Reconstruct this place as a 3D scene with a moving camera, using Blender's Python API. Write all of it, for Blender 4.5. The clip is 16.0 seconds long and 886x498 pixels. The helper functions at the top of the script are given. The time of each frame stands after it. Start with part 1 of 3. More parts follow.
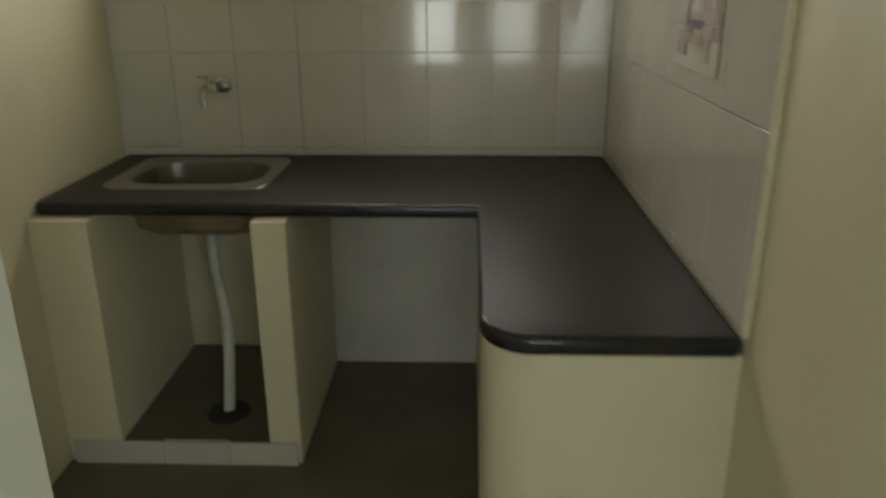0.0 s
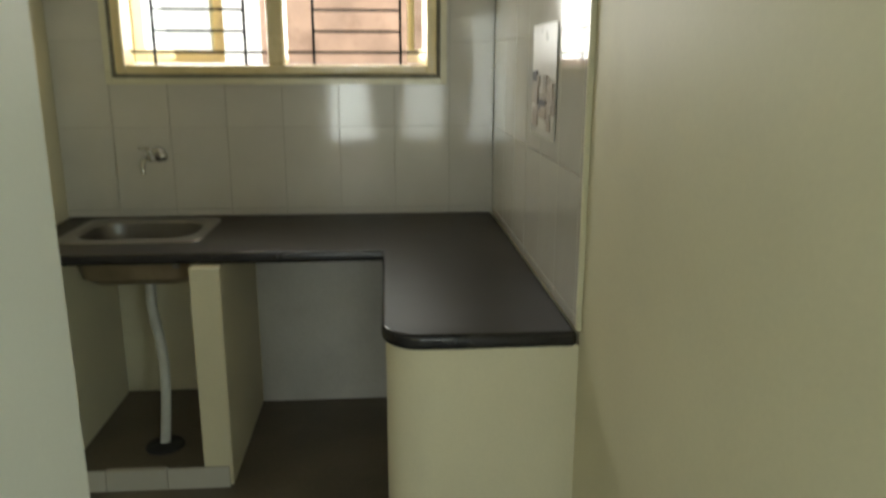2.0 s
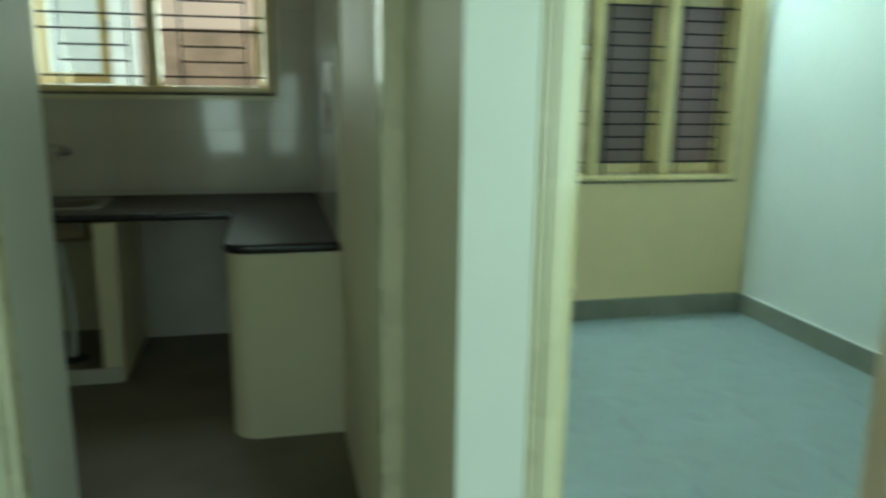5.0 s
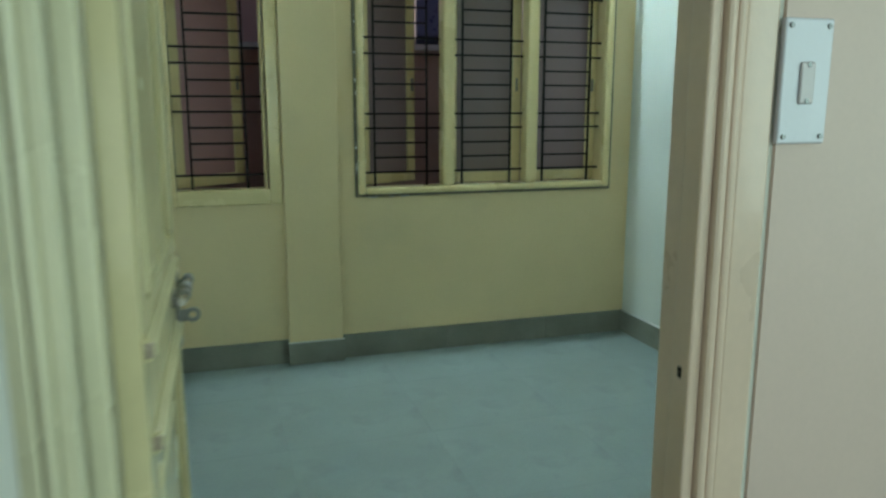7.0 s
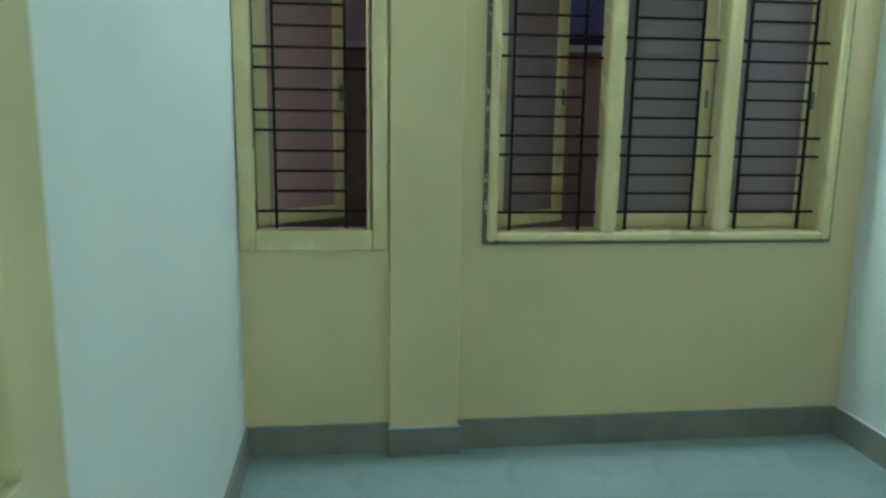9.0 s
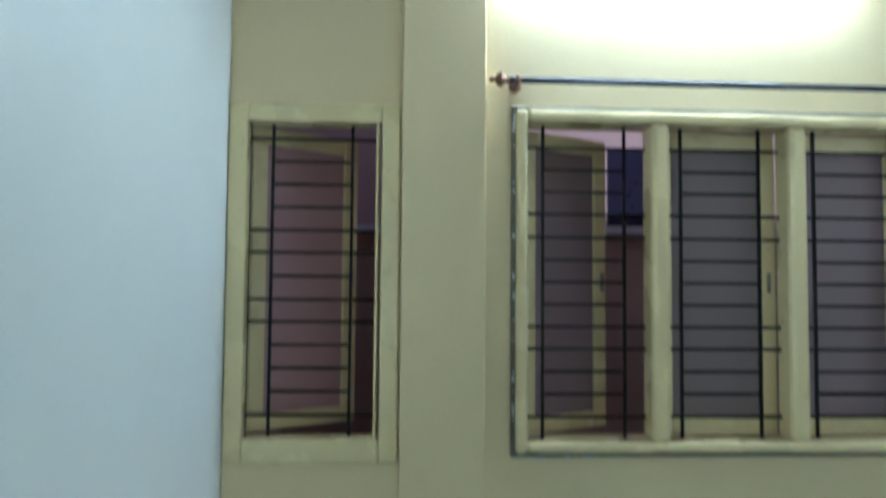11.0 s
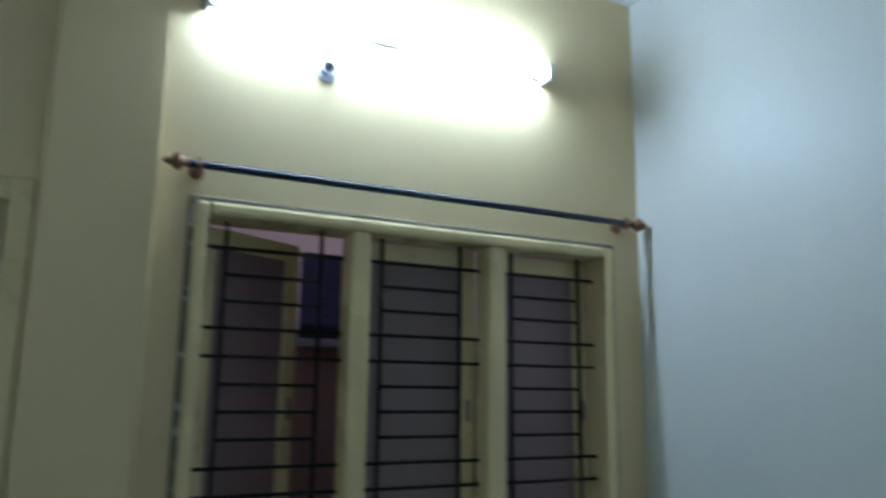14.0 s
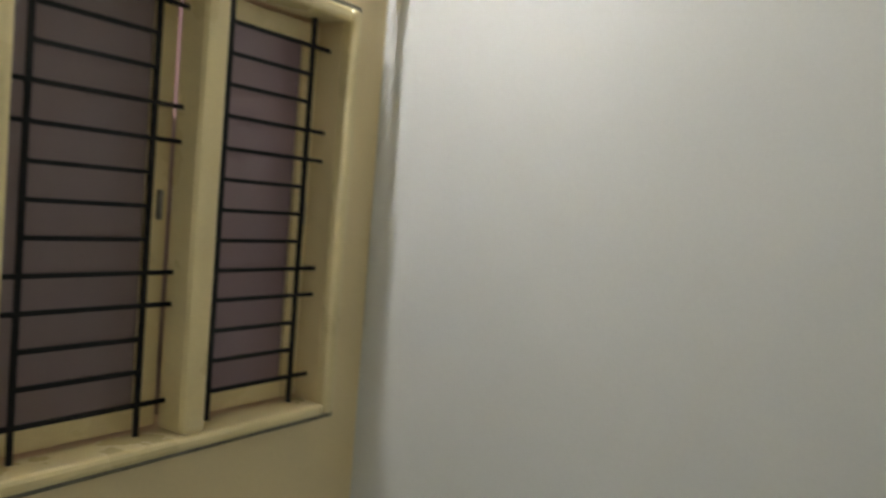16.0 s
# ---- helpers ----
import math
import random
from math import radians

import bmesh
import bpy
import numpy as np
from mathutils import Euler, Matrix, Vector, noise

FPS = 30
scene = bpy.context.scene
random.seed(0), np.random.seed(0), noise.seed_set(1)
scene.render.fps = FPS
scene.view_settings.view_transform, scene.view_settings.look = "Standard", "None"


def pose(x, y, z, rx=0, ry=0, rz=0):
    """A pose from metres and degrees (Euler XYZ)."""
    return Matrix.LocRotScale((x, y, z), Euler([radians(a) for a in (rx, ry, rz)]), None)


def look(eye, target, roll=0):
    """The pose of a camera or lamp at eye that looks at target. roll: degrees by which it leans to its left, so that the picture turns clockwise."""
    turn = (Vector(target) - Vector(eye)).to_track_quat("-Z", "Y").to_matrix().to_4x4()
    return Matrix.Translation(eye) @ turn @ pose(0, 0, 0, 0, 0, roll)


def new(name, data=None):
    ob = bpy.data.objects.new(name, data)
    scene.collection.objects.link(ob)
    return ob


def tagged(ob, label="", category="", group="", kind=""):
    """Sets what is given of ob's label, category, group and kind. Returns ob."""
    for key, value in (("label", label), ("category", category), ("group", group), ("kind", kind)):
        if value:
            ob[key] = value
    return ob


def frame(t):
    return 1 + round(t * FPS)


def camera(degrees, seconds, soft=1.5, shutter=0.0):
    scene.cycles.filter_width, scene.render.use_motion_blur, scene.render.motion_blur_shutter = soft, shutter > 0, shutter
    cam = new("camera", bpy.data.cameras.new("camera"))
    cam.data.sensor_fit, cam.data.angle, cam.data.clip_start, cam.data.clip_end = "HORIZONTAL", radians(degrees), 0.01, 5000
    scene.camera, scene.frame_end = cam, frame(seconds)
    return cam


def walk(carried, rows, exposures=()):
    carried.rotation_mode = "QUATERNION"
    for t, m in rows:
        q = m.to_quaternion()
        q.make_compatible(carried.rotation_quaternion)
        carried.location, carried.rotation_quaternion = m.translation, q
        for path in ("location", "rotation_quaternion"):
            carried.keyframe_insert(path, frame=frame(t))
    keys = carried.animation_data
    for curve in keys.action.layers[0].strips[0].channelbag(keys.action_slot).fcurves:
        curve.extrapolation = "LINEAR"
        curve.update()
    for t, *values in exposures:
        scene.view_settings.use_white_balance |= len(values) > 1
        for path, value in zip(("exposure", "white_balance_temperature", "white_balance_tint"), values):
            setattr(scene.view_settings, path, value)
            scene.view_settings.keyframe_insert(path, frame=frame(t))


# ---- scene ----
cam = camera(61.0, 16.0, soft=2.4, shutter=0.8)
SOUTH_FILL_W = 33.0
SKY, HALL_W, SIDE_FILL_W, KIT_W, TUBE = 0.15, 10.0, 40.0, 9.0, 420.0
EXPOSURES = [
    (0.0, 0.65, 6500, 6), (1.0, 0.98, 6450, 3), (2.0, 0.88, 6400, 3), (3.0, 0.58, 6250, 3), (3.5, 0.45, 6100, -1), (4.0, 0.3, 6050, -5), (4.5, -0.05, 5850, -15), (5.2, -0.40, 5700, -27),
    (7.3, -0.78, 5800, -10), (8.2, -0.62, 5550, -21), (10.3, -0.56, 5350, 6), (11.0, -0.53, 5250, 7), (11.5, -0.65, 5100, 8), (12.0, -0.98, 5050, 9), (12.5, -1.4, 5050, 10),
    (13.0, -1.92, 4850, 8), (13.5, -1.95, 4900, 8), (14.0, -1.8, 5250, 9), (14.5, -1.6, 5700, 12), (15.0, -1.43, 6350, 20), (16.0, -1.12, 7350, 24),
]
PATH = [
    (0, (0.121, 0.024, 1.423), (0.06, 1.906, 0.749), -0.2),
    (0.5, (0.119, -0.097, 1.411), (0.196, 1.767, 0.691), 0.8),
    (1, (0.122, -0.206, 1.41), (0.292, 1.661, 0.712), 1.4),
    (1.5, (0.131, -0.286, 1.424), (0.322, 1.606, 0.804), 0.6),
    (2, (0.163, -0.414, 1.446), (0.313, 1.521, 0.961), 0.1),
    (2.5, (0.183, -0.577, 1.446), (0.273, 1.396, 1.134), -0.2),
    (3, (0.167, -0.79, 1.445), (0.236, 1.198, 1.239), -0.5),
    (3.5, (0.165, -1.052, 1.42), (0.299, 0.926, 1.153), -0.5),
    (4, (0.214, -1.351, 1.437), (0.387, 0.622, 1.164), -0.7),
    (4.5, (0.31, -1.592, 1.423), (0.526, 0.355, 1.021), 0.4),
    (5, (0.341, -1.755, 1.452), (0.783, 0.148, 1.027), 0.8),
    (5.2, (0.332, -1.826, 1.427), (0.887, 0.047, 0.996), 0.9),
    (7.4, (1.063, -1.257, 1.353), (1.666, 0.614, 0.982), -0.2),
    (7.5, (1.06, -1.225, 1.359), (1.668, 0.644, 0.988), -0.2),
    (8, (1.199, -0.919, 1.349), (1.567, 1.011, 0.978), 0.0),
    (8.2, (1.188, -0.8, 1.372), (1.491, 1.14, 0.992), 0.7),
    (10.5, (1.319, -0.046, 1.435), (1.508, 1.938, 1.28), 0.5),
    (11, (1.364, -0.02, 1.433), (1.48, 1.974, 1.542), 0.5),
    (11.5, (1.404, -0.011, 1.516), (1.496, 1.968, 1.787), 0.3),
    (12, (1.426, 0.004, 1.528), (1.578, 1.946, 1.984), -0.5),
    (12.5, (1.422, 0.012, 1.545), (1.649, 1.924, 2.085), -1.1),
    (13, (1.418, 0.092, 1.509), (1.776, 1.993, 2.017), -1.3),
    (13.5, (1.431, 0.195, 1.54), (1.99, 2.069, 1.96), -0.5),
    (14, (1.462, 0.351, 1.529), (2.341, 2.109, 1.901), 0.7),
    (14.5, (1.527, 0.475, 1.515), (2.586, 2.145, 1.817), 2.0),
    (15, (1.64, 0.663, 1.46), (2.92, 2.179, 1.716), 2.3),
    (15.2, (1.653, 0.694, 1.451), (2.983, 2.174, 1.652), 3.1),
    (15.5, (1.669, 0.761, 1.46), (3.072, 2.185, 1.513), 4.1),
    (16, (1.591, 1.039, 1.515), (3.244, 2.159, 1.406), 4.7),
]
walk(cam, [(t, look(eye, target, roll)) for t, eye, target, roll in PATH], EXPOSURES)


# ---------------------------------------------------------------- world and lamps
world = bpy.data.worlds.new("sky")
scene.world = world
world.use_nodes = True
wn = world.node_tree.nodes
sky = wn.new("ShaderNodeTexSky")
sky.sky_type = "NISHITA"
sky.sun_disc = False
sky.sun_elevation, sky.sun_rotation = radians(55), radians(-140)
wn["Background"].inputs["Strength"].default_value = SKY
world.node_tree.links.new(sky.outputs[0], wn["Background"].inputs["Color"])
sun = new("sun", bpy.data.lights.new("sun", "SUN"))
sun.data.energy, sun.data.angle, sun.data.color = 5.0, radians(0.5), (1.0, 0.95, 0.86)
sun.matrix_world = look((-3.0, 1.0, 6.0), (-0.2, 4.4, 1.5))
for nm, x, z, sx, sz, watts in (("hall_door_light", -0.24, 1.25, 0.46, 1.5, HALL_W), ("hall_window_light", 0.62, 1.02, 0.46, 1.0, HALL_W * 0.4)):
    hall_day = new(nm, bpy.data.lights.new(nm, "AREA"))
    hall_day.data.shape, hall_day.data.size, hall_day.data.size_y = "RECTANGLE", sx, sz
    hall_day.data.energy, hall_day.data.color = watts, (0.97, 1.0, 0.95)
    hall_day.matrix_world = look((x, -3.52, z), (x, 0.0, z))
# Added fill that brightens the pier and kitchen; its source is unseen.
south_fill = new("hall_south_fill_light", bpy.data.lights.new("hall_south_fill_light", "AREA"))
south_fill.data.shape, south_fill.data.size, south_fill.data.size_y = "RECTANGLE", 1.2, 1.3
south_fill.data.energy, south_fill.data.color = SOUTH_FILL_W, (0.88, 1.0, 0.93)
south_fill.matrix_world = look((2.2, -3.52, 1.5), (2.2, 0.0, 1.4))
# Added side fill for the hall faces, from an unseen east opening.
side_fill = new("hall_side_fill_light", bpy.data.lights.new("hall_side_fill_light", "AREA"))
side_fill.data.shape, side_fill.data.size, side_fill.data.size_y = "RECTANGLE", 1.3, 1.3
side_fill.data.energy, side_fill.data.color = SIDE_FILL_W, (0.86, 1.0, 0.93)
side_fill.matrix_world = look((3.50, -2.1, 1.5), (0.0, -2.1, 1.4))
kit_day = new("kitchen_window_light", bpy.data.lights.new("kitchen_window_light", "AREA"))
kit_day.data.shape, kit_day.data.size, kit_day.data.size_y = "RECTANGLE", 1.1, 0.65
kit_day.data.energy, kit_day.data.color = KIT_W, (1.0, 0.97, 0.93)
kit_day.matrix_world = look((-0.25, 2.92, 1.78), (-0.25, 0.0, 1.3))


# ---------------------------------------------------------------- materials
def material(name, color, rough=0.6, metal=0.0, vary=0.12, scale=6.0, bump=0.05, fine=160.0, spec=0.5, dirt=None, island=0.0, coat=0.0):
    """Painted, stony or metal surface: cloudy tone, fine grain relief and, if given, a second dirt colour in patches."""
    m = bpy.data.materials.new(name)
    m.use_nodes = True
    nt = m.node_tree
    n, ln = nt.nodes, nt.links
    b = n["Principled BSDF"]
    b.inputs["Roughness"].default_value = rough
    b.inputs["Metallic"].default_value = metal
    b.inputs["Specular IOR Level"].default_value = spec
    b.inputs["Coat Weight"].default_value = coat
    tc = n.new("ShaderNodeTexCoord")
    big = n.new("ShaderNodeTexNoise")
    big.inputs["Scale"].default_value, big.inputs["Detail"].default_value = scale, 6
    ln.new(tc.outputs["Object"], big.inputs["Vector"])
    small = n.new("ShaderNodeTexNoise")
    small.inputs["Scale"].default_value, small.inputs["Detail"].default_value = fine, 3
    ln.new(tc.outputs["Object"], small.inputs["Vector"])
    ramp = n.new("ShaderNodeMapRange")
    ramp.inputs["From Min"].default_value, ramp.inputs["From Max"].default_value = 0.3, 0.7
    ramp.inputs["To Min"].default_value, ramp.inputs["To Max"].default_value = 1 - vary, 1 + vary * 0.5
    ln.new(big.outputs["Fac"], ramp.inputs["Value"])
    grain = n.new("ShaderNodeMapRange")
    grain.inputs["To Min"].default_value, grain.inputs["To Max"].default_value = 1 - vary * 0.6, 1 + vary * 0.6
    ln.new(small.outputs["Fac"], grain.inputs["Value"])
    mul = n.new("ShaderNodeMath")
    mul.operation = "MULTIPLY"
    ln.new(ramp.outputs[0], mul.inputs[0])
    ln.new(grain.outputs[0], mul.inputs[1])
    last = mul.outputs[0]
    if island:
        info = n.new("ShaderNodeObjectInfo")
        rr = n.new("ShaderNodeMapRange")
        rr.inputs["To Min"].default_value, rr.inputs["To Max"].default_value = 1 - island, 1 + island
        ln.new(info.outputs["Random"], rr.inputs["Value"])
        m2 = n.new("ShaderNodeMath")
        m2.operation = "MULTIPLY"
        ln.new(last, m2.inputs[0])
        ln.new(rr.outputs[0], m2.inputs[1])
        last = m2.outputs[0]
    sc = n.new("ShaderNodeVectorMath")
    sc.operation = "SCALE"
    sc.inputs[0].default_value = color
    ln.new(last, sc.inputs["Scale"])
    out = sc.outputs[0]
    if dirt:
        patch = n.new("ShaderNodeTexNoise")
        patch.inputs["Scale"].default_value, patch.inputs["Detail"].default_value = dirt[1], 8
        ln.new(tc.outputs["Object"], patch.inputs["Vector"])
        pr = n.new("ShaderNodeMapRange")
        pr.inputs["From Min"].default_value, pr.inputs["From Max"].default_value = dirt[2], dirt[2] + 0.15
        pr.inputs["To Max"].default_value = dirt[3]
        ln.new(patch.outputs["Fac"], pr.inputs["Value"])
        mx = n.new("ShaderNodeMix")
        mx.data_type = "RGBA"
        ln.new(pr.outputs[0], mx.inputs["Factor"])
        ln.new(out, mx.inputs["A"])
        mx.inputs["B"].default_value = (*dirt[0], 1)
        out = mx.outputs["Result"]
    ln.new(out, b.inputs["Base Color"])
    rv = n.new("ShaderNodeMapRange")
    rv.inputs["To Min"].default_value, rv.inputs["To Max"].default_value = max(0.02, rough - 0.08), min(1, rough + 0.08)
    ln.new(big.outputs["Fac"], rv.inputs["Value"])
    ln.new(rv.outputs[0], b.inputs["Roughness"])
    if bump:
        bp = n.new("ShaderNodeBump")
        bp.inputs["Strength"].default_value, bp.inputs["Distance"].default_value = bump, 0.004
        ln.new(small.outputs["Fac"], bp.inputs["Height"])
        ln.new(bp.outputs[0], b.inputs["Normal"])
    return m


def glow(name, color, strength):
    m = bpy.data.materials.new(name)
    m.use_nodes = True
    b = m.node_tree.nodes["Principled BSDF"]
    b.inputs["Base Color"].default_value = (*color, 1)
    b.inputs["Emission Color"].default_value = (*color, 1)
    b.inputs["Emission Strength"].default_value = strength
    return m


def clear_glass(name):
    """Thin clear pane: mostly straight through, with a faint sharp reflection."""
    m = bpy.data.materials.new(name)
    m.use_nodes = True
    nt = m.node_tree
    n, ln = nt.nodes, nt.links
    tr, gl, mx = n.new("ShaderNodeBsdfTransparent"), n.new("ShaderNodeBsdfGlossy"), n.new("ShaderNodeMixShader")
    tr.inputs["Color"].default_value = (0.93, 0.95, 0.95, 1)
    gl.inputs["Roughness"].default_value = 0.03
    mx.inputs[0].default_value = 0.08
    ln.new(tr.outputs[0], mx.inputs[1])
    ln.new(gl.outputs[0], mx.inputs[2])
    ln.new(mx.outputs[0], n["Material Output"].inputs["Surface"])
    return m


def frosted(name, color, rough=0.25, scatter=0.8):
    """Obscured window glass: part clear, part scattering."""
    m = bpy.data.materials.new(name)
    m.use_nodes = True
    nt = m.node_tree
    n, ln = nt.nodes, nt.links
    out = n["Material Output"]
    tr = n.new("ShaderNodeBsdfTranslucent")
    tr.inputs["Color"].default_value = (*color, 1)
    gl = n.new("ShaderNodeBsdfGlossy")
    gl.inputs["Roughness"].default_value = rough
    df = n.new("ShaderNodeBsdfDiffuse")
    df.inputs["Color"].default_value = (*color, 1)
    nz = n.new("ShaderNodeTexNoise")
    nz.inputs["Scale"].default_value = 90
    bp = n.new("ShaderNodeBump")
    bp.inputs["Strength"].default_value, bp.inputs["Distance"].default_value = 0.2, 0.002
    ln.new(nz.outputs["Fac"], bp.inputs["Height"])
    ln.new(bp.outputs[0], gl.inputs["Normal"])
    a, c = n.new("ShaderNodeMixShader"), n.new("ShaderNodeMixShader")
    a.inputs[0].default_value, c.inputs[0].default_value = scatter, 0.06
    ln.new(tr.outputs[0], a.inputs[1])
    ln.new(df.outputs[0], a.inputs[2])
    ln.new(a.outputs[0], c.inputs[1])
    ln.new(gl.outputs[0], c.inputs[2])
    ln.new(c.outputs[0], out.inputs["Surface"])
    return m


CREAM = material("cream_wall_paint", (0.80, 0.645, 0.365), 0.45, vary=0.06, scale=1.6, bump=0.05, fine=120, dirt=((0.55, 0.48, 0.30), 1.3, 0.62, 0.35))
MINT = material("pale_wall_paint", (0.75, 0.75, 0.695), 0.45, vary=0.05, scale=1.4, bump=0.05, fine=120, dirt=((0.58, 0.60, 0.53), 1.1, 0.62, 0.3))
KWALL = material("kitchen_wall_paint", (0.71, 0.655, 0.465), 0.55, vary=0.07, scale=1.8, bump=0.06, fine=110, dirt=((0.5, 0.44, 0.30), 2.0, 0.6, 0.4))
HALLPINK = material("pinkish_cream_plaster", (0.60, 0.465, 0.41), 0.5, vary=0.06, scale=2, fine=110, dirt=((0.6, 0.5, 0.4), 2.0, 0.6, 0.35))
CEIL = material("ceiling_paint", (0.78, 0.77, 0.76), 0.7, vary=0.05, scale=1.5, fine=130)
ENAMEL = material("cream_enamel_woodwork", (0.79, 0.65, 0.345), 0.28, vary=0.07, scale=5, bump=0.08, fine=70, coat=0.2, dirt=((0.52, 0.44, 0.25), 12.0, 0.68, 0.08))
KENAMEL = material("pale_cream_enamel", (0.70, 0.66, 0.47), 0.28, vary=0.06, scale=5, bump=0.08, fine=70, coat=0.2)
DOORPAINT = material("cream_door_enamel", (0.64, 0.57, 0.34), 0.25, vary=0.07, scale=4, bump=0.08, fine=60, coat=0.3, dirt=((0.50, 0.40, 0.22), 5.0, 0.66, 0.4))
FRAMEPINK = material("cream_door_frame_enamel", (0.64, 0.49, 0.39), 0.3, vary=0.08, scale=5, bump=0.1, fine=60, coat=0.2, dirt=((0.58, 0.47, 0.32), 10.0, 0.66, 0.1))
IRON = material("black_painted_iron", (0.012, 0.011, 0.011), 0.6, spec=0.2, metal=0.0, vary=0.3, scale=20, fine=200)
STONE = material("black_granite_slab", (0.042, 0.036, 0.031), 0.45, spec=0.16, vary=0.25, scale=5, bump=0.03, fine=320, dirt=((0.050, 0.044, 0.038), 3.0, 0.5, 0.5))
STONE_EDGE = material("darker_glossy_granite_edge", (0.018, 0.017, 0.018), 0.2, vary=0.3, scale=12, bump=0.03, fine=320)
CEMENT = material("dark_cement_floor", (0.165, 0.138, 0.100), 0.5, vary=0.3, scale=2.2, bump=0.12, fine=60, dirt=((0.080, 0.070, 0.055), 1.6, 0.52, 0.6))
BEDFLOOR = material("grey_stone_floor_tile", (0.285, 0.33, 0.315), 0.38, vary=0.12, scale=3, bump=0.06, fine=90, dirt=((0.21, 0.235, 0.235), 4.5, 0.55, 0.6), island=0.015)
JOINT = material("floor_joint_cement", (0.28, 0.305, 0.305), 0.8, vary=0.1)
SKIRT = material("grey_stone_skirting", (0.24, 0.235, 0.19), 0.42, vary=0.18, scale=5, fine=140, dirt=((0.17, 0.165, 0.13), 6.0, 0.55, 0.5), island=0.06)
TILE = material("glazed_ivory_wall_tile", (0.59, 0.56, 0.49), 0.08, vary=0.05, scale=4, bump=0.012, fine=14, coat=0.3, island=0.03)
GROUT = material("grimy_tile_grout", (0.52, 0.485, 0.40), 0.85, vary=0.3, scale=14)
# Shade inside the groove round the frames, put into the colour.
GROOVE_SHADE = material("frame_groove_shade", (0.20, 0.18, 0.13), 0.85, vary=0.3, scale=14)
STEEL = material("brushed_stainless_steel", (0.30, 0.285, 0.265), 0.38, metal=1.0, vary=0.12, scale=9, bump=0.04, fine=240)
STEEL_DULL = material("dull_stained_steel", (0.36, 0.29, 0.20), 0.5, metal=0.8, vary=0.25, scale=9, fine=200)
CHROME = material("chromed_brass", (0.52, 0.51, 0.48), 0.2, metal=1.0, vary=0.08)
PVC = material("white_waste_hose_plastic", (0.62, 0.62, 0.58), 0.45, vary=0.12, scale=14)
RUBBER = material("black_rubber_collar", (0.02, 0.02, 0.02), 0.7)
COPPER = material("antique_copper_finial", (0.25, 0.13, 0.075), 0.4, metal=0.5, vary=0.2, scale=40)
RODBLACK = material("blue_black_curtain_rod", (0.012, 0.018, 0.035), 0.3, metal=0.3, vary=0.15)
AGED = material("aged_door_bolt_steel", (0.30, 0.29, 0.27), 0.38, metal=0.9, vary=0.25, scale=30, fine=260)
WHITEPL = material("white_switch_plastic", (0.62, 0.61, 0.68), 0.3, vary=0.04)
GREYPL = material("grey_switch_plastic", (0.55, 0.50, 0.52), 0.35, vary=0.05)
SCREW = material("plate_screw_steel", (0.2, 0.2, 0.2), 0.4, metal=0.9)
HOLE_SHADE = material("bolt_hole_shade", (0.012, 0.01, 0.008), 0.9)
TAPEWHITE = material("lamp_cap_plastic", (0.5, 0.5, 0.5), 0.4)
TUBEGLOW = glow("lit_fluorescent_tube", (0.765, 0.91, 1.0), TUBE)
GREYGLASS = frosted("grey_obscured_glass", (0.29, 0.215, 0.21))
MAUVEGLASS = frosted("mauve_obscured_glass", (0.32, 0.22, 0.235))
PINKGLASS = frosted("pinkish_obscured_glass", (0.56, 0.32, 0.33))
DAYGLASS = clear_glass("clear_window_glass")
MAUVE = material("mauve_shaft_plaster", (0.50, 0.36, 0.38), 0.8, vary=0.15, scale=2)
SHAFTCEIL = material("lilac_shaft_soffit", (0.55, 0.46, 0.58), 0.8, vary=0.1)
BROWNWALL = material("brown_shaft_plaster", (0.46, 0.32, 0.29), 0.8, vary=0.2, scale=2)
NAVY = material("navy_dark_window_pane", (0.02, 0.02, 0.05), 0.3)
PINKWALL = material("pink_neighbour_plaster", (0.74, 0.54, 0.46), 0.8, vary=0.1, scale=2)
RUSTWALL = material("weathered_brown_plaster", (0.40, 0.27, 0.20), 0.85, vary=0.3, scale=4, dirt=((0.22, 0.14, 0.10), 5.0, 0.52, 0.7))
PALEOUT = material("pale_sky_backdrop", (0.88, 0.85, 0.80), 0.8, vary=0.1)
GROUND = material("outside_ground_earth", (0.22, 0.18, 0.14), 0.9, vary=0.3, scale=1.0)
BROWNWOOD = material("brown_varnished_wood", (0.16, 0.06, 0.03), 0.35, vary=0.35, scale=9, fine=60)
PAPER = material("white_paper_sticker", (0.66, 0.64, 0.62), 0.5, vary=0.05)
OLDPAPER = material("yellowed_sticker_paper", (0.60, 0.565, 0.50), 0.3, vary=0.1, scale=12)
GREYPLASTER = material("grey_white_plaster", (0.60, 0.575, 0.52), 0.7, vary=0.14, scale=3, bump=0.1, fine=80, dirt=((0.40, 0.37, 0.30), 4.0, 0.58, 0.4))
PRINT_A = material("print_brown_ink", (0.40, 0.33, 0.255), 0.6, vary=0.35, scale=40)
PRINT_C = material("print_dark_ink", (0.06, 0.05, 0.05), 0.6)
FANMETAL = material("fan_blade_grey_enamel", (0.16, 0.17, 0.18), 0.3, vary=0.1)


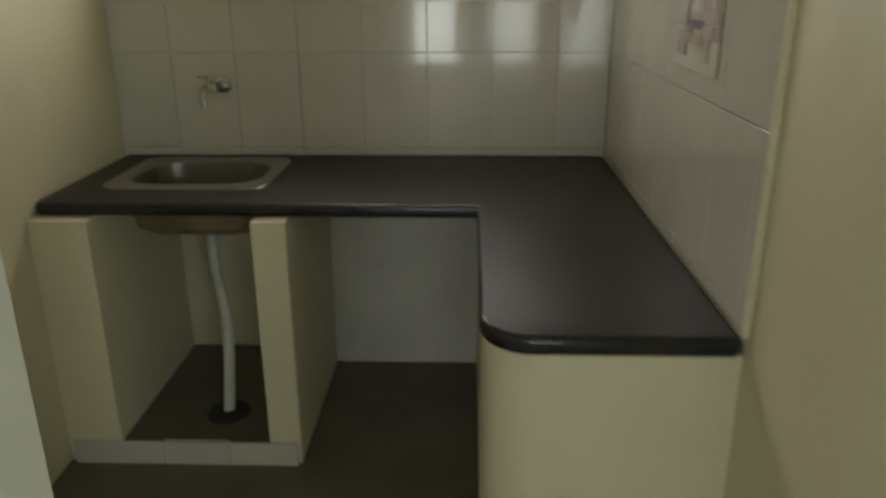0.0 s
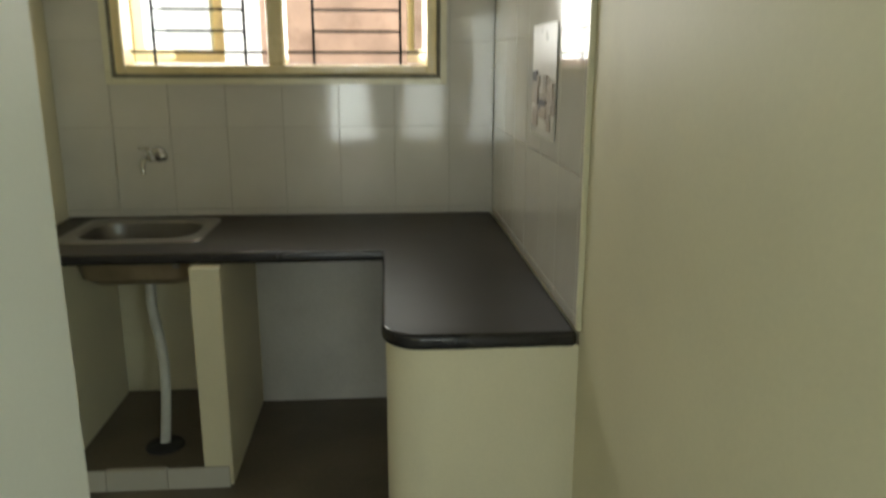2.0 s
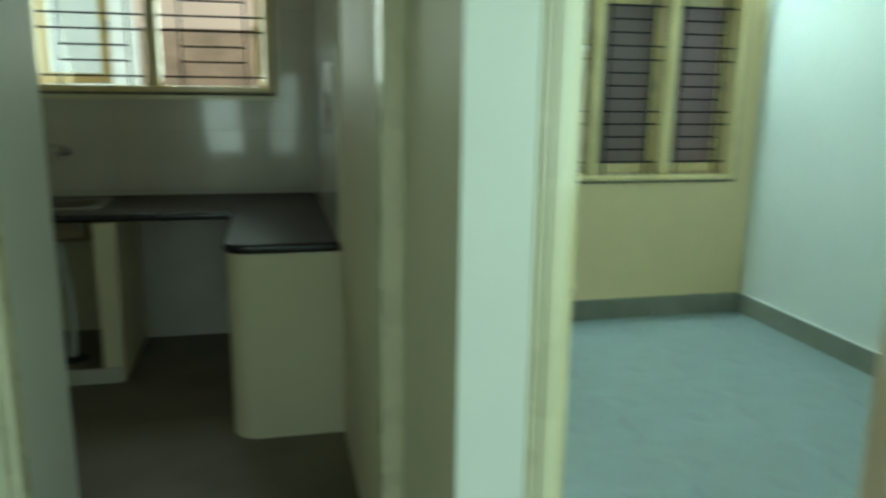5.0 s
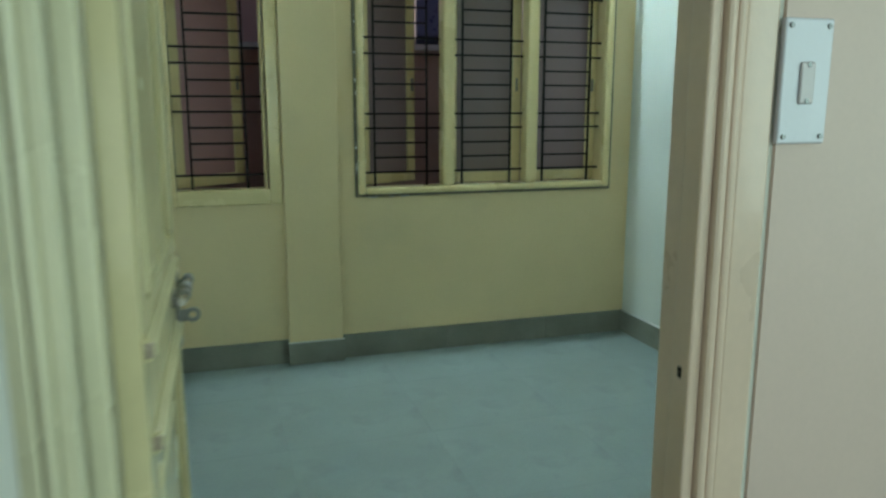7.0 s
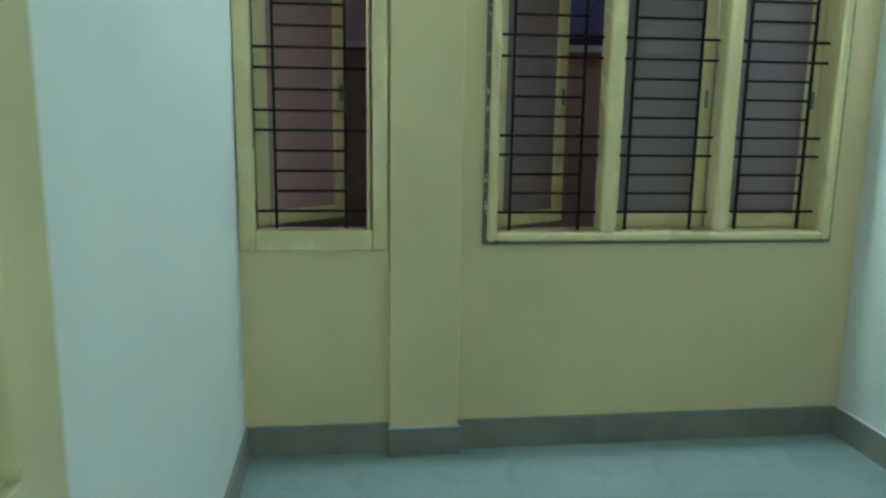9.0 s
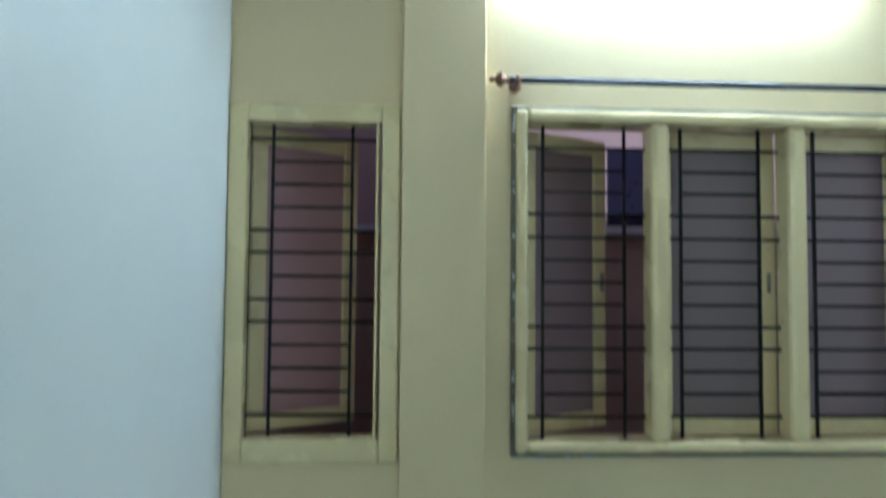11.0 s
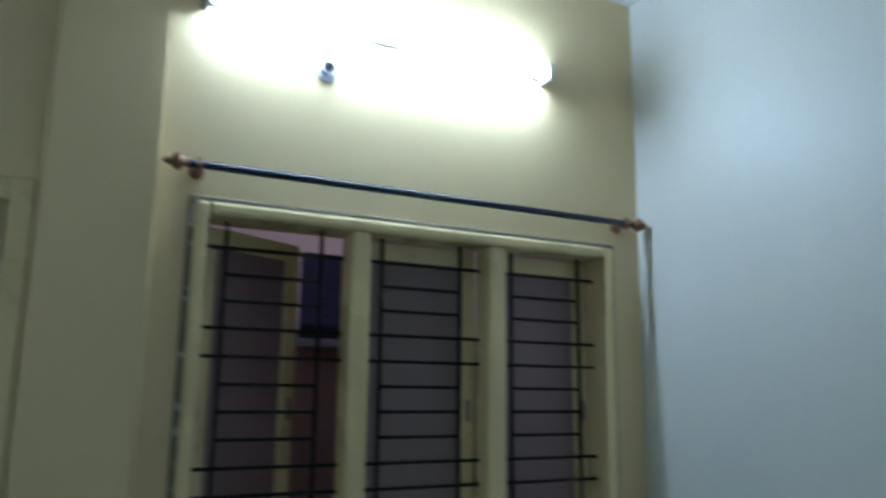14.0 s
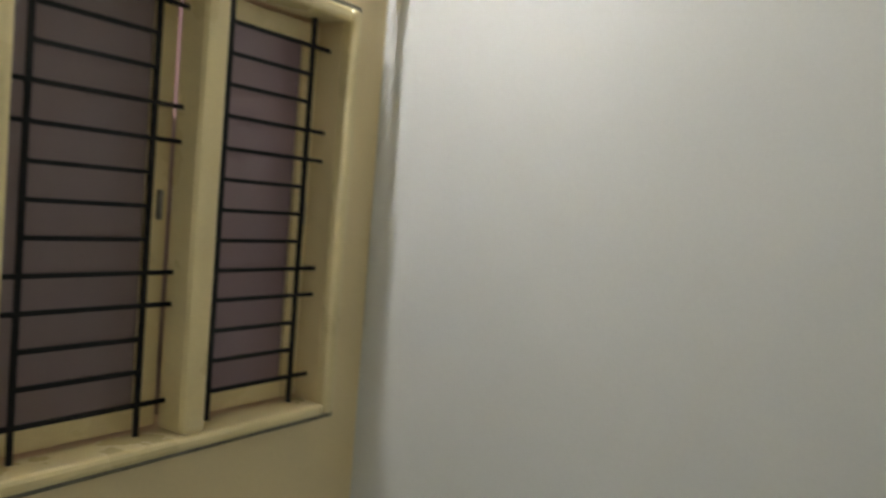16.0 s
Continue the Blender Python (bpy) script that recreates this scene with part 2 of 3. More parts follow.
# ---------------------------------------------------------------- mesh helpers
def box(bm, x0, x1, y0, y1, z0, z1, bevel=0.0, seg=2):
    m = Matrix.LocRotScale(((x0 + x1) / 2, (y0 + y1) / 2, (z0 + z1) / 2), None, (abs(x1 - x0), abs(y1 - y0), abs(z1 - z0)))
    r = bmesh.ops.create_cube(bm, size=1, matrix=m)
    if bevel:
        es = list({e for v in r["verts"] for e in v.link_edges})
        bmesh.ops.bevel(bm, geom=es, offset=bevel, segments=seg, affect="EDGES", profile=0.5)
    return bm


def tube(bm, a, b, r0, r1=None, seg=16, caps=True):
    a, b = Vector(a), Vector(b)
    d = b - a
    m = Matrix.Translation((a + b) / 2) @ d.to_track_quat("Z", "Y").to_matrix().to_4x4()
    bmesh.ops.create_cone(bm, cap_ends=caps, segments=seg, radius1=r0, radius2=r0 if r1 is None else r1, depth=d.length, matrix=m)
    return bm


def ball(bm, c, r, seg=16, stretch=(1, 1, 1)):
    m = Matrix.LocRotScale(c, None, stretch)
    bmesh.ops.create_uvsphere(bm, u_segments=seg, v_segments=max(6, seg // 2), radius=r, matrix=m)
    return bm


def lathe(bm, prof, m, seg=24):
    """Turns a list of (radius, height) round the z axis of m."""
    rings = []
    for r, z in prof:
        rings.append([bm.verts.new(m @ Vector((r * math.cos(2 * math.pi * k / seg), r * math.sin(2 * math.pi * k / seg), z))) for k in range(seg)])
    for a, b in zip(rings, rings[1:]):
        for k in range(seg):
            bm.faces.new((a[k], a[(k + 1) % seg], b[(k + 1) % seg], b[k]))
    return bm


def sweep(bm, pts, r, seg=12):
    """A round hose through the points."""
    pts = [Vector(p) for p in pts]
    rings = []
    for i, p in enumerate(pts):
        d = (pts[min(i + 1, len(pts) - 1)] - pts[max(i - 1, 0)]).normalized()
        q = d.to_track_quat("Z", "Y")
        rings.append([bm.verts.new(p + q @ Vector((r * math.cos(2 * math.pi * k / seg), r * math.sin(2 * math.pi * k / seg), 0))) for k in range(seg)])
    for a, b in zip(rings, rings[1:]):
        for k in range(seg):
            bm.faces.new((a[k], a[(k + 1) % seg], b[(k + 1) % seg], b[k]))
    return bm


def mesh(name, bm, mat, smooth=False):
    me = bpy.data.meshes.new(name)
    bmesh.ops.recalc_face_normals(bm, faces=bm.faces)
    bm.to_mesh(me)
    bm.free()
    me.materials.append(mat)
    if smooth:
        me.polygons.foreach_set("use_smooth", [True] * len(me.polygons))
        me.set_sharp_from_angle(angle=radians(35))
    return me


def part(name, bm, mat, parent, label="", smooth=False):
    ob = new(name, mesh(name, bm, mat, smooth))
    ob.parent = parent
    if label:
        tagged(ob, label)
    return ob


def solid(name, bm, mat, label, category, kind="", group="", smooth=False):
    return tagged(new(name, mesh(name, bm, mat, smooth)), label, category, group, kind)


def empty(name, at, label, category, group="", kind="", turn=0.0):
    ob = new(name)
    ob.empty_display_size = 0.05
    ob.matrix_basis = pose(at[0], at[1], at[2], 0, 0, turn)
    return tagged(ob, label, category, group, kind)


def boxes(*spans, bevel=0.0):
    bm = bmesh.new()
    for s in spans:
        box(bm, *s, bevel=bevel)
    return bm


def piece(name, me, parent, at, turn=None):
    ob = new(name, me)
    ob.parent = parent
    ob.matrix_basis = Matrix.Translation(at) if turn is None else Matrix.Translation(at) @ turn
    return ob


# ---------------------------------------------------------------- plan
KX0, KX1, KY1 = -1.115, 0.616, 2.677      # kitchen
BX0, BX1, BY0, BY1 = 0.80, 3.372, -0.42, 2.52   # bedroom
BZ, KZ = 3.06, 2.90
HY = -0.527                                # hall face of the bedroom wall
DX0, DX1 = 0.822, 1.645                    # bedroom doorway
T = 0.2

# ---------------------------------------------------------------- structure
S = "structure"
solid("floor_kitchen", boxes((KX0 - T, 0.655, 0.06, KY1 + T, -0.15, 0.0)), CEMENT, "dark worn cement kitchen floor", "floor", S)
solid("floor_hall", boxes((-2.3, BX1 + T, -3.6, 0.06, -0.15, -0.002)), CEMENT, "dark cement hall floor outside the rooms", "floor", S)
bed_floor = solid("floor_bedroom", boxes((0.66, BX1 + T, HY, BY1 + T, -0.12, 0.0036)), JOINT, "bluish grey stone tiled bedroom floor", "floor", S)

wk = boxes((KX0 - T, -0.872, KY1, KY1 + T, 0, KZ + 0.1), (0.377, 0.70, KY1, KY1 + T, 0, KZ + 0.1),
           (-0.872, 0.377, KY1, KY1 + T, 0, 1.392), (-0.872, 0.377, KY1, KY1 + T, 2.135, KZ + 0.1))
wall_kn = solid("wall_north_kitchen", wk, KWALL, "cream painted kitchen wall with ivory tiles and a barred window", "wall", S)
wb = boxes((0.784, 0.820, BY1, BY1 + T, 0, BZ + 0.1), (1.33, 1.785, BY1, BY1 + T, 0, BZ + 0.1), (3.185, BX1 + T, BY1, BY1 + T, 0, BZ + 0.1),
           (0.820, 1.33, BY1, BY1 + T, 0, 0.90), (0.820, 1.33, BY1, BY1 + T, 2.03, BZ + 0.1),
           (1.785, 3.185, BY1, BY1 + T, 0, 0.915), (1.785, 3.185, BY1, BY1 + T, 2.03, BZ + 0.1))
solid("wall_north_bedroom", wb, CREAM, "cream yellow bedroom wall holding two barred windows", "wall", S)
solid("pillar_bedroom", boxes((1.37, 1.652, 2.48, BY1 + 0.002, 0.0, BZ), bevel=0.004), CREAM, "cream painted shallow wall pillar between the windows", "pillar", S)
solid("beam_bedroom", boxes((1.374, 1.557, BY0, 2.482, 2.835, BZ + 0.02), bevel=0.005), MINT, "pale painted ceiling beam above the pillar", "beam", S)
wall_mid = solid("wall_between", boxes((KX1, 0.784, 0.03, 2.9, 0, BZ + 0.1), (0.655, 0.784, HY, 0.03, 0, BZ + 0.1)), KWALL, "painted wall between kitchen and bedroom", "wall", S)
solid("wall_west_bedroom", boxes((0.784, 0.790, -0.42, BY1, 0.0, BZ)), MINT, "pale greenish white bedroom side wall", "wall", S)
# The gap in its hall stretch is added to admit the side fill.
solid("wall_east_bedroom", boxes((BX1, BX1 + T, -1.4, BY1 + T, 0, BZ + 0.1), (BX1, BX1 + T, -3.6, -2.8, 0, BZ + 0.1), (BX1, BX1 + T, -2.8, -1.4, 0, 0.8), (BX1, BX1 + T, -2.8, -1.4, 2.2, BZ + 0.1)), MINT, "pale greenish white bedroom side wall", "wall", S)
solid("wall_south_bedroom", boxes((DX1 + 0.05, BX1, HY, BY0, 0, BZ + 0.1), (0.784, DX1 + 0.05, HY, BY0, 2.09, BZ + 0.1)), MINT, "pale painted wall around the bedroom doorway", "wall", S)
solid("hall_plaster", boxes((0.655, 0.788, HY - 0.006, HY, 0, KZ), (0.788, DX1 + 0.10, HY - 0.006, HY, 2.14, KZ)), MINT, "pale plaster on the hall side of the bedroom wall", "wall", S)
solid("hall_plaster_east", boxes((DX1 + 0.10, BX1, HY - 0.006, HY, 0, KZ)), HALLPINK, "warm pinkish cream plaster beside the bedroom doorway", "wall", S)
solid("wall_west_kitchen", boxes((KX0 - T, KX0, 0.64, KY1, 0, KZ + 0.1)), KWALL, "cream painted kitchen side wall", "wall", S)
solid("wall_pier", boxes((KX0 - T, -0.290, 0.075, 0.64, 0, KZ + 0.1), bevel=0.004), MINT, "pale painted wall pier beside the kitchen opening", "wall", S)
solid("wall_kitchen_lintel", boxes((-0.275, KX1, 0.075, 0.20, 2.15, KZ + 0.1)), MINT, "painted lintel over the kitchen opening", "wall", S)
# The wide opening at x 1.55 to 2.85 only lets the south fill in.
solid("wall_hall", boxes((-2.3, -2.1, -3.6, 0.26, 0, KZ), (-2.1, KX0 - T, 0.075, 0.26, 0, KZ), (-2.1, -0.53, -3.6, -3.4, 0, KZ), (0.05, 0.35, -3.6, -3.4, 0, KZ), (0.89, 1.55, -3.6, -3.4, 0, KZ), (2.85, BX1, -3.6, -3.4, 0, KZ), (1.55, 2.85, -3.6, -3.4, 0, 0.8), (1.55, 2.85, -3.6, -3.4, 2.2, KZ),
      (-0.53, 0.05, -3.6, -3.4, 2.08, KZ), (0.35, 0.89, -3.6, -3.4, 0, 0.42), (0.35, 0.89, -3.6, -3.4, 1.62, KZ)), MINT, "pale hall walls with a doorway, a window and an added fill opening", "wall", S)
solid("ceiling_kitchen", boxes((KX0 - T, KX1, 0.10, KY1 + T, KZ, KZ + 0.1)), CEIL, "plain whitish kitchen ceiling", "ceiling", S)
solid("ceiling_hall", boxes((-2.3, BX1 + T, -3.6, HY, KZ, KZ + 0.1), (-2.3, 0.655, HY, 0.10, KZ, KZ + 0.1)), CEIL, "plain whitish hall ceiling", "ceiling", S)
solid("ceiling_bedroom", boxes((1.55, BX1, BY0, BY1, BZ, BZ + 0.1), (0.784, 1.375, BY0, BY1, 2.905, BZ + 0.1)), CEIL, "white bedroom ceiling stepping lower beside the beam", "ceiling", S)


# ---------------------------------------------------------------- windows
def grille(parent, vs, longs, shorts, x0, x1, z0, z1, y, r=0.0052):
    """Square iron bars: uprights, long cross bars and short rungs between the uprights."""
    for v in vs:
        part("bar", boxes((v - r, v + r, y - r, y + r, z0, z1)), IRON, parent, "black iron bar")
    for h in longs:
        part("bar", boxes((x0, x1, y - r * 0.8, y + r * 0.8, h - r, h + r)), IRON, parent, "black iron bar")
    for a, b, hs in shorts:
        for h in hs:
            part("bar", boxes((a, b, y - r * 0.8, y + r * 0.8, h - r, h + r)), IRON, parent, "black iron bar")


def frame_ring(x0, x1, z0, z1, y0, y1, w, wb=None, bevel=0.006):
    wb = w if wb is None else wb
    return boxes((x0, x0 + w, y0, y1, z0, z1), (x1 - w, x1, y0, y1, z0, z1), (x0 + w, x1 - w, y0, y1, z1 - w, z1), (x0 + w, x1 - w, y0, y1, z0, z0 + wb), bevel=bevel)


def shutter(parent, hinge, width, z0, z1, angle, glass, mirror=1, stile=0.058):
    """A side-hung glazed sash, swung outwards by the angle about its hinge edge."""
    m = pose(hinge[0], hinge[1], 0, 0, 0, angle)
    bm = bmesh.new()
    w = width * mirror
    s = stile * mirror
    for a, b, c, d in ((0, s, z0, z1), (w - s, w, z0, z1), (s, w - s, z1 - stile, z1), (s, w - s, z0, z0 + stile)):
        box(bm, min(a, b), max(a, b), 0, 0.03, c, d, bevel=0.004)
    bmesh.ops.transform(bm, matrix=m, verts=bm.verts)
    sash = part("sash", bm, ENAMEL, parent, "cream enamelled side-hung sash")
    g = boxes((min(s, w - s), max(s, w - s), 0.012, 0.017, z0 + stile, z1 - stile))
    bmesh.ops.transform(g, matrix=m, verts=g.verts)
    part("pane", g, glass, sash, "thin glass pane")
    h = bmesh.new()
    hx = w - s * 0.5
    box(h, hx - 0.004, hx + 0.004, -0.016, 0.0, (z0 + z1) / 2 - 0.035, (z0 + z1) / 2 + 0.035, bevel=0.002)
    bmesh.ops.transform(h, matrix=m, verts=h.verts)
    part("handle", h, AGED, sash, "small steel pull")


# small bedroom window
w1 = empty("window_1", (0, 0, 0), "narrow cream framed window with black iron bars", "window", kind=S)
part("window_frame", frame_ring(0.793, 1.364, 0.86, 2.055, 2.497, 2.60, 0.062, 0.08), ENAMEL, w1, "cream enamelled timber frame")
part("moulding", frame_ring(0.838, 1.294, 0.925, 2.012, 2.510, 2.59, 0.012), ENAMEL, w1)
grille(w1, (0.852, 0.931, 1.200), (1.945, 1.632, 1.556, 1.397, 1.322, 1.009), ((0.931, 1.2, (1.867, 1.789, 1.711, 1.476, 1.244, 1.166, 1.088)),), 0.850, 1.284, 0.935, 2.003, 2.56)
shutter(w1, (0.855, 2.605), 0.435, 0.94, 2.00, 37, PINKGLASS)

# large bedroom window
w2 = empty("window_2", (0, 0, 0), "wide three-light cream window with black iron bars", "window", kind=S)
# Solid ring; its dark colour gives the groove's shade.
part("groove_strip", frame_ring(1.742, 3.242, 0.877, 2.067, 2.502, 2.53, 0.024), GROOVE_SHADE, w2, "dark strip for the shaded groove round the frame")
part("window_frame", frame_ring(1.757, 3.226, 0.892, 2.050, 2.483, 2.60, 0.040, 0.035, 0.012), ENAMEL, w2, "cream enamelled timber frame")
part("mullion", boxes((2.223, 2.290, 2.487, 2.60, 0.925, 2.012), bevel=0.018), ENAMEL, w2)
part("mullion", boxes((2.707, 2.774, 2.487, 2.60, 0.925, 2.012), bevel=0.018), ENAMEL, w2)
RUNGS = (1.855, 1.778, 1.541, 1.464, 1.387, 1.156, 1.079)
grille(w2, (1.861, 2.149, 2.351, 2.634, 2.835, 3.119), (), (), 0, 0, 0.926, 2.010, 2.565)
for a, b, l, r in ((1.861, 2.149, 1.797, 2.225), (2.351, 2.634, 2.288, 2.709), (2.835, 3.119, 2.772, 3.186)):
    grille(w2, (), (1.933, 1.700, 1.619, 1.310, 1.234, 1.001), ((a, b, RUNGS),), l, r, 0, 0, 2.565)
shutter(w2, (1.800, 2.605), 0.405, 0.93, 2.005, 30, MAUVEGLASS)
shutter(w2, (2.276, 2.605), 0.437, 0.93, 2.005, 0, GREYGLASS)
shutter(w2, (2.760, 2.605), 0.424, 0.93, 2.005, 0, MAUVEGLASS)

# kitchen window
w3 = empty("window_3", (0, 0, 0), "two-light cream kitchen window with iron bars", "window", kind=S)
part("window_frame", frame_ring(-0.870, 0.375, 1.394, 2.133, 2.655, 2.78, 0.040, 0.036, 0.008), ENAMEL, w3, "cream enamelled timber frame")
part("mullion", boxes((-0.289, -0.220, 2.66, 2.78, 1.430, 2.093), bevel=0.012), ENAMEL, w3)
part("groove", frame_ring(-0.884, 0.389, 1.380, 2.147, 2.659, 2.6675, 0.015, bevel=0.002), GROOVE_SHADE, w3, "dark strip for the shaded gap round the frame")
part("surround", frame_ring(-0.910, 0.415, 1.356, 2.164, 2.6585, 2.6675, 0.025, bevel=0.002), KENAMEL, w3, "cream plaster band round the frame")
KR = (1.966, 1.885, 1.642, 1.560)
grille(w3, (-0.737, -0.384, -0.114, 0.233), (), (), 0, 0, 1.43, 2.095, 2.74)
for a, b, l, r in ((-0.737, -0.384, -0.83, -0.289), (-0.114, 0.233, -0.22, 0.335)):
    grille(w3, (), (2.047, 1.804, 1.725, 1.479), ((a, b, KR),), l, r, 0, 0, 2.74)
shutter(w3, (-0.828, 2.785), 0.53, 1.435, 2.09, 60, DAYGLASS)
shutter(w3, (0.333, 2.785), 0.54, 1.435, 2.09, -84, DAYGLASS, mirror=-1)
hall_window = empty("window_4", (0, 0, 0), "plain open hall window with a timber frame", "window", kind=S)
part("window_frame", frame_ring(0.35, 0.89, 0.42, 1.62, -3.46, -3.40, 0.04), ENAMEL, hall_window)
# Unseen window, made up as the opening for the south fill.
hall_window = empty("fill_window", (0, 0, 0), "unseen hall window added for the south fill light", "window", kind=S)
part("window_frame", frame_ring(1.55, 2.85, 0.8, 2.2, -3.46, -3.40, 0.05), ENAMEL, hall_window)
hall_exit = empty("door_frame_hall", (0, 0, 0), "cream timber frame round the open hall doorway", "door frame", kind=S)
for x in (-0.53, 0.01):
    part("jamb", boxes((x, x + 0.04, -3.46, -3.395, 0, 2.08), bevel=0.004), ENAMEL, hall_exit)
part("head", boxes((-0.49, 0.01, -3.46, -3.395, 2.04, 2.08), bevel=0.004), ENAMEL, hall_exit)

# ---------------------------------------------------------------- outside
solid("ground", boxes((-300, 300, -300, 300, -0.6, -0.5)), GROUND, "bare earth outside the house", "ground", S)
nb = empty("neighbour_house", (0, 0, -0.5), "pink plastered neighbouring house with a weathered base", "house")
part("wall", boxes((-0.62, 0.72, 4.55, 5.0, 2.353, 2.86)), PINKWALL, nb, "pink plaster")
part("wall_base", boxes((-0.60, 0.72, 4.56, 5.0, 0.0, 2.353)), RUSTWALL, nb, "brown weathered plaster")
# Pale wall added behind the house in place of a blown-out sky.
part("sky_backdrop", boxes((-4.5, 2.5, 6.5, 6.8, 0.0, 9.0)), PALEOUT, nb, "pale wall standing in for the white sky")
# End walls are unseen, added with the roof to shade the bedroom windows.
shaft = empty("shade_shaft", (0, 0, 0), "roofed mauve plastered shaft, closed in to shade the bedroom windows", "shaft", kind=S)
part("wall", boxes((0.70, 3.8, 3.75, 3.9, -0.5, 3.3)), MAUVE, shaft, "mauve plaster")
part("wall", boxes((0.70, 0.80, 2.9, 3.75, -0.5, 3.3)), MAUVE, shaft, "mauve plaster")
part("wall", boxes((3.70, 3.80, 2.72, 3.75, -0.5, 3.3)), MAUVE, shaft, "mauve plaster")
part("roof", boxes((0.70, 3.8, 2.72, 3.12, 2.30, 2.4)), SHAFTCEIL, shaft, "lilac soffit")
part("dado", boxes((0.80, 3.70, 3.735, 3.75, -0.5, 1.70)), BROWNWALL, shaft, "brown painted lower wall")
part("window_pane", boxes((2.42, 2.72, 3.73, 3.75, 1.76, 2.16)), NAVY, shaft, "dark window pane")
part("window_sill", boxes((1.12, 1.50, 3.69, 3.75, 1.715, 1.75)), WHITEPL, shaft, "white sill")
part("window_sill", boxes((2.40, 2.74, 3.69, 3.75, 1.725, 1.76)), WHITEPL, shaft, "white sill")

# ---------------------------------------------------------------- door frames and doors
df = empty("door_frame_bedroom", (0, 0, 0), "cream enamelled moulded frame round the bedroom doorway", "door frame", kind=S)


def jamb_profile(x_in, sign, z1, mat, parent, y_face, name="jamb", wide=0.105):
    """Upright with two beads, a flat and an inner rebate; sign +1 when the frame runs to larger x."""
    def span(a, b, y0, y1, bev):
        xs = sorted((x_in + sign * a, x_in + sign * b))
        return (xs[0], xs[1], y0, y1, 0.0, z1), bev
    bm = bmesh.new()
    for (s, bev) in (span(0.0, 0.020, y_face + 0.006, y_face + 0.049, 0.004), span(0.020, 0.036, y_face - 0.004, y_face + 0.049, 0.006),
                     span(0.038, 0.052, y_face - 0.001, y_face + 0.049, 0.005), span(0.052, wide, y_face + 0.003, y_face + 0.049, 0.004), span(0.022, wide, y_face + 0.049, y_face + 0.115, 0.003)):
        box(bm, *s, bevel=bev)
    return part(name, bm, mat, parent, "moulded cream enamel upright")


rj = jamb_profile(1.628, 1, 2.13, FRAMEPINK, df, HY - 0.012)
# No hole is cut; a near-black patch carries its shade.
part("strike_hole", boxes((1.6265, 1.630, HY + 0.010, HY + 0.018, 0.972, 0.988)), HOLE_SHADE, rj, "dark patch for the shaded bolt hole")
jamb_profile(0.850, -1, 2.13, KENAMEL, df, HY - 0.012, wide=0.062)
part("head", boxes((0.850, 1.628, HY - 0.010, HY + 0.05, 2.03, 2.13), bevel=0.006), FRAMEPINK, df)

part("stop", boxes((0.848, 0.876, HY + 0.045, BY0 - 0.012, 0.0, 2.03), bevel=0.004), KENAMEL, df, "cream enamelled door stop")

kf = empty("door_frame_kitchen", (0, 0, 0), "cream enamelled frame lining the doorless kitchen opening", "door frame", kind=S)
bm = boxes((-0.365, -0.352, 0.052, 0.075, 0, 2.15), (-0.350, -0.338, 0.056, 0.075, 0, 2.15), (-0.338, -0.288, 0.050, 0.075, 0, 2.15), (-0.286, -0.276, 0.053, 0.075, 0, 2.15), (-0.276, -0.258, 0.050, 0.12, 0, 2.15), bevel=0.004)
part("jamb", bm, KENAMEL, kf, "moulded cream enamel upright")
bm = boxes((0.607, 0.655, 0.016, 0.029, 0, 2.15), (0.600, 0.615, 0.020, 0.085, 0, 2.15), bevel=0.003)
part("jamb", bm, KENAMEL, kf, "narrow cream enamel upright")
part("head", boxes((-0.258, 0.600, 0.05, 0.075, 2.06, 2.15), bevel=0.004), KENAMEL, kf)

door = empty("door_1", (0.912, -0.425, 0.0), "open cream enamelled panel door with a steel aldrop bolt", "door", kind=S, turn=89.0)
LW, LT = 0.755, 0.036
IN0, IN1 = 0.10, 0.660
bm = bmesh.new()
for s in ((0, IN0, 0, LT, 0.01, 2.02), (IN1, LW, 0, LT, 0.01, 2.02), (IN0, IN1, 0, LT, 1.90, 2.02), (IN0, IN1, 0, LT, 0.865, 1.090), (IN0, IN1, 0, LT, 0.01, 0.20)):
    box(bm, *s, bevel=0.002)
leaf = part("leaf", bm, DOORPAINT, door, "cream enamelled stiles and rails")
for z0, z1 in ((1.090, 1.90), (0.20, 0.865)):
    bm = boxes((IN0, IN1, 0.012, LT - 0.010, z0, z1))
    box(bm, IN0 + 0.08, IN1 - 0.08, 0.0085, 0.014, z0 + 0.10, z1 - 0.10, bevel=0.002)
    part("panel", bm, DOORPAINT, leaf, "raised cream door panel")
    for x in (IN0, IN1 - 0.016):
        part("bead", boxes((x, x + 0.016, -0.004, 0.014, z0 + 0.012, z1 - 0.01), bevel=0.004), DOORPAINT, leaf, "upright panel bead")
for z, x0 in ((1.048, 0.020), (0.912, 0.045)):
    bm = boxes((x0, 0.612, -0.008, 0.001, z - 0.016, z + 0.016), bevel=0.003)
    box(bm, x0, 0.612, -0.015, -0.004, z - 0.009, z + 0.009, bevel=0.004)
    bead = part("bead", bm, DOORPAINT, leaf, "glossy stepped horizontal bead")
    part("bare_end", boxes((x0 - 0.003, x0 + 0.002, -0.0115, 0.0, z - 0.010, z + 0.010), bevel=0.001), PRINT_A, bead, "bare brown wood at the bead end")
# aldrop: rod in two eye brackets, hasp hanging from it, padlock staple beside
bm = bmesh.new()
box(bm, 0.592, 0.636, -0.010, -0.004, 0.925, 0.985, bevel=0.006)
box(bm, 0.600, 0.630, -0.012, -0.005, 0.868, 0.935, bevel=0.005)
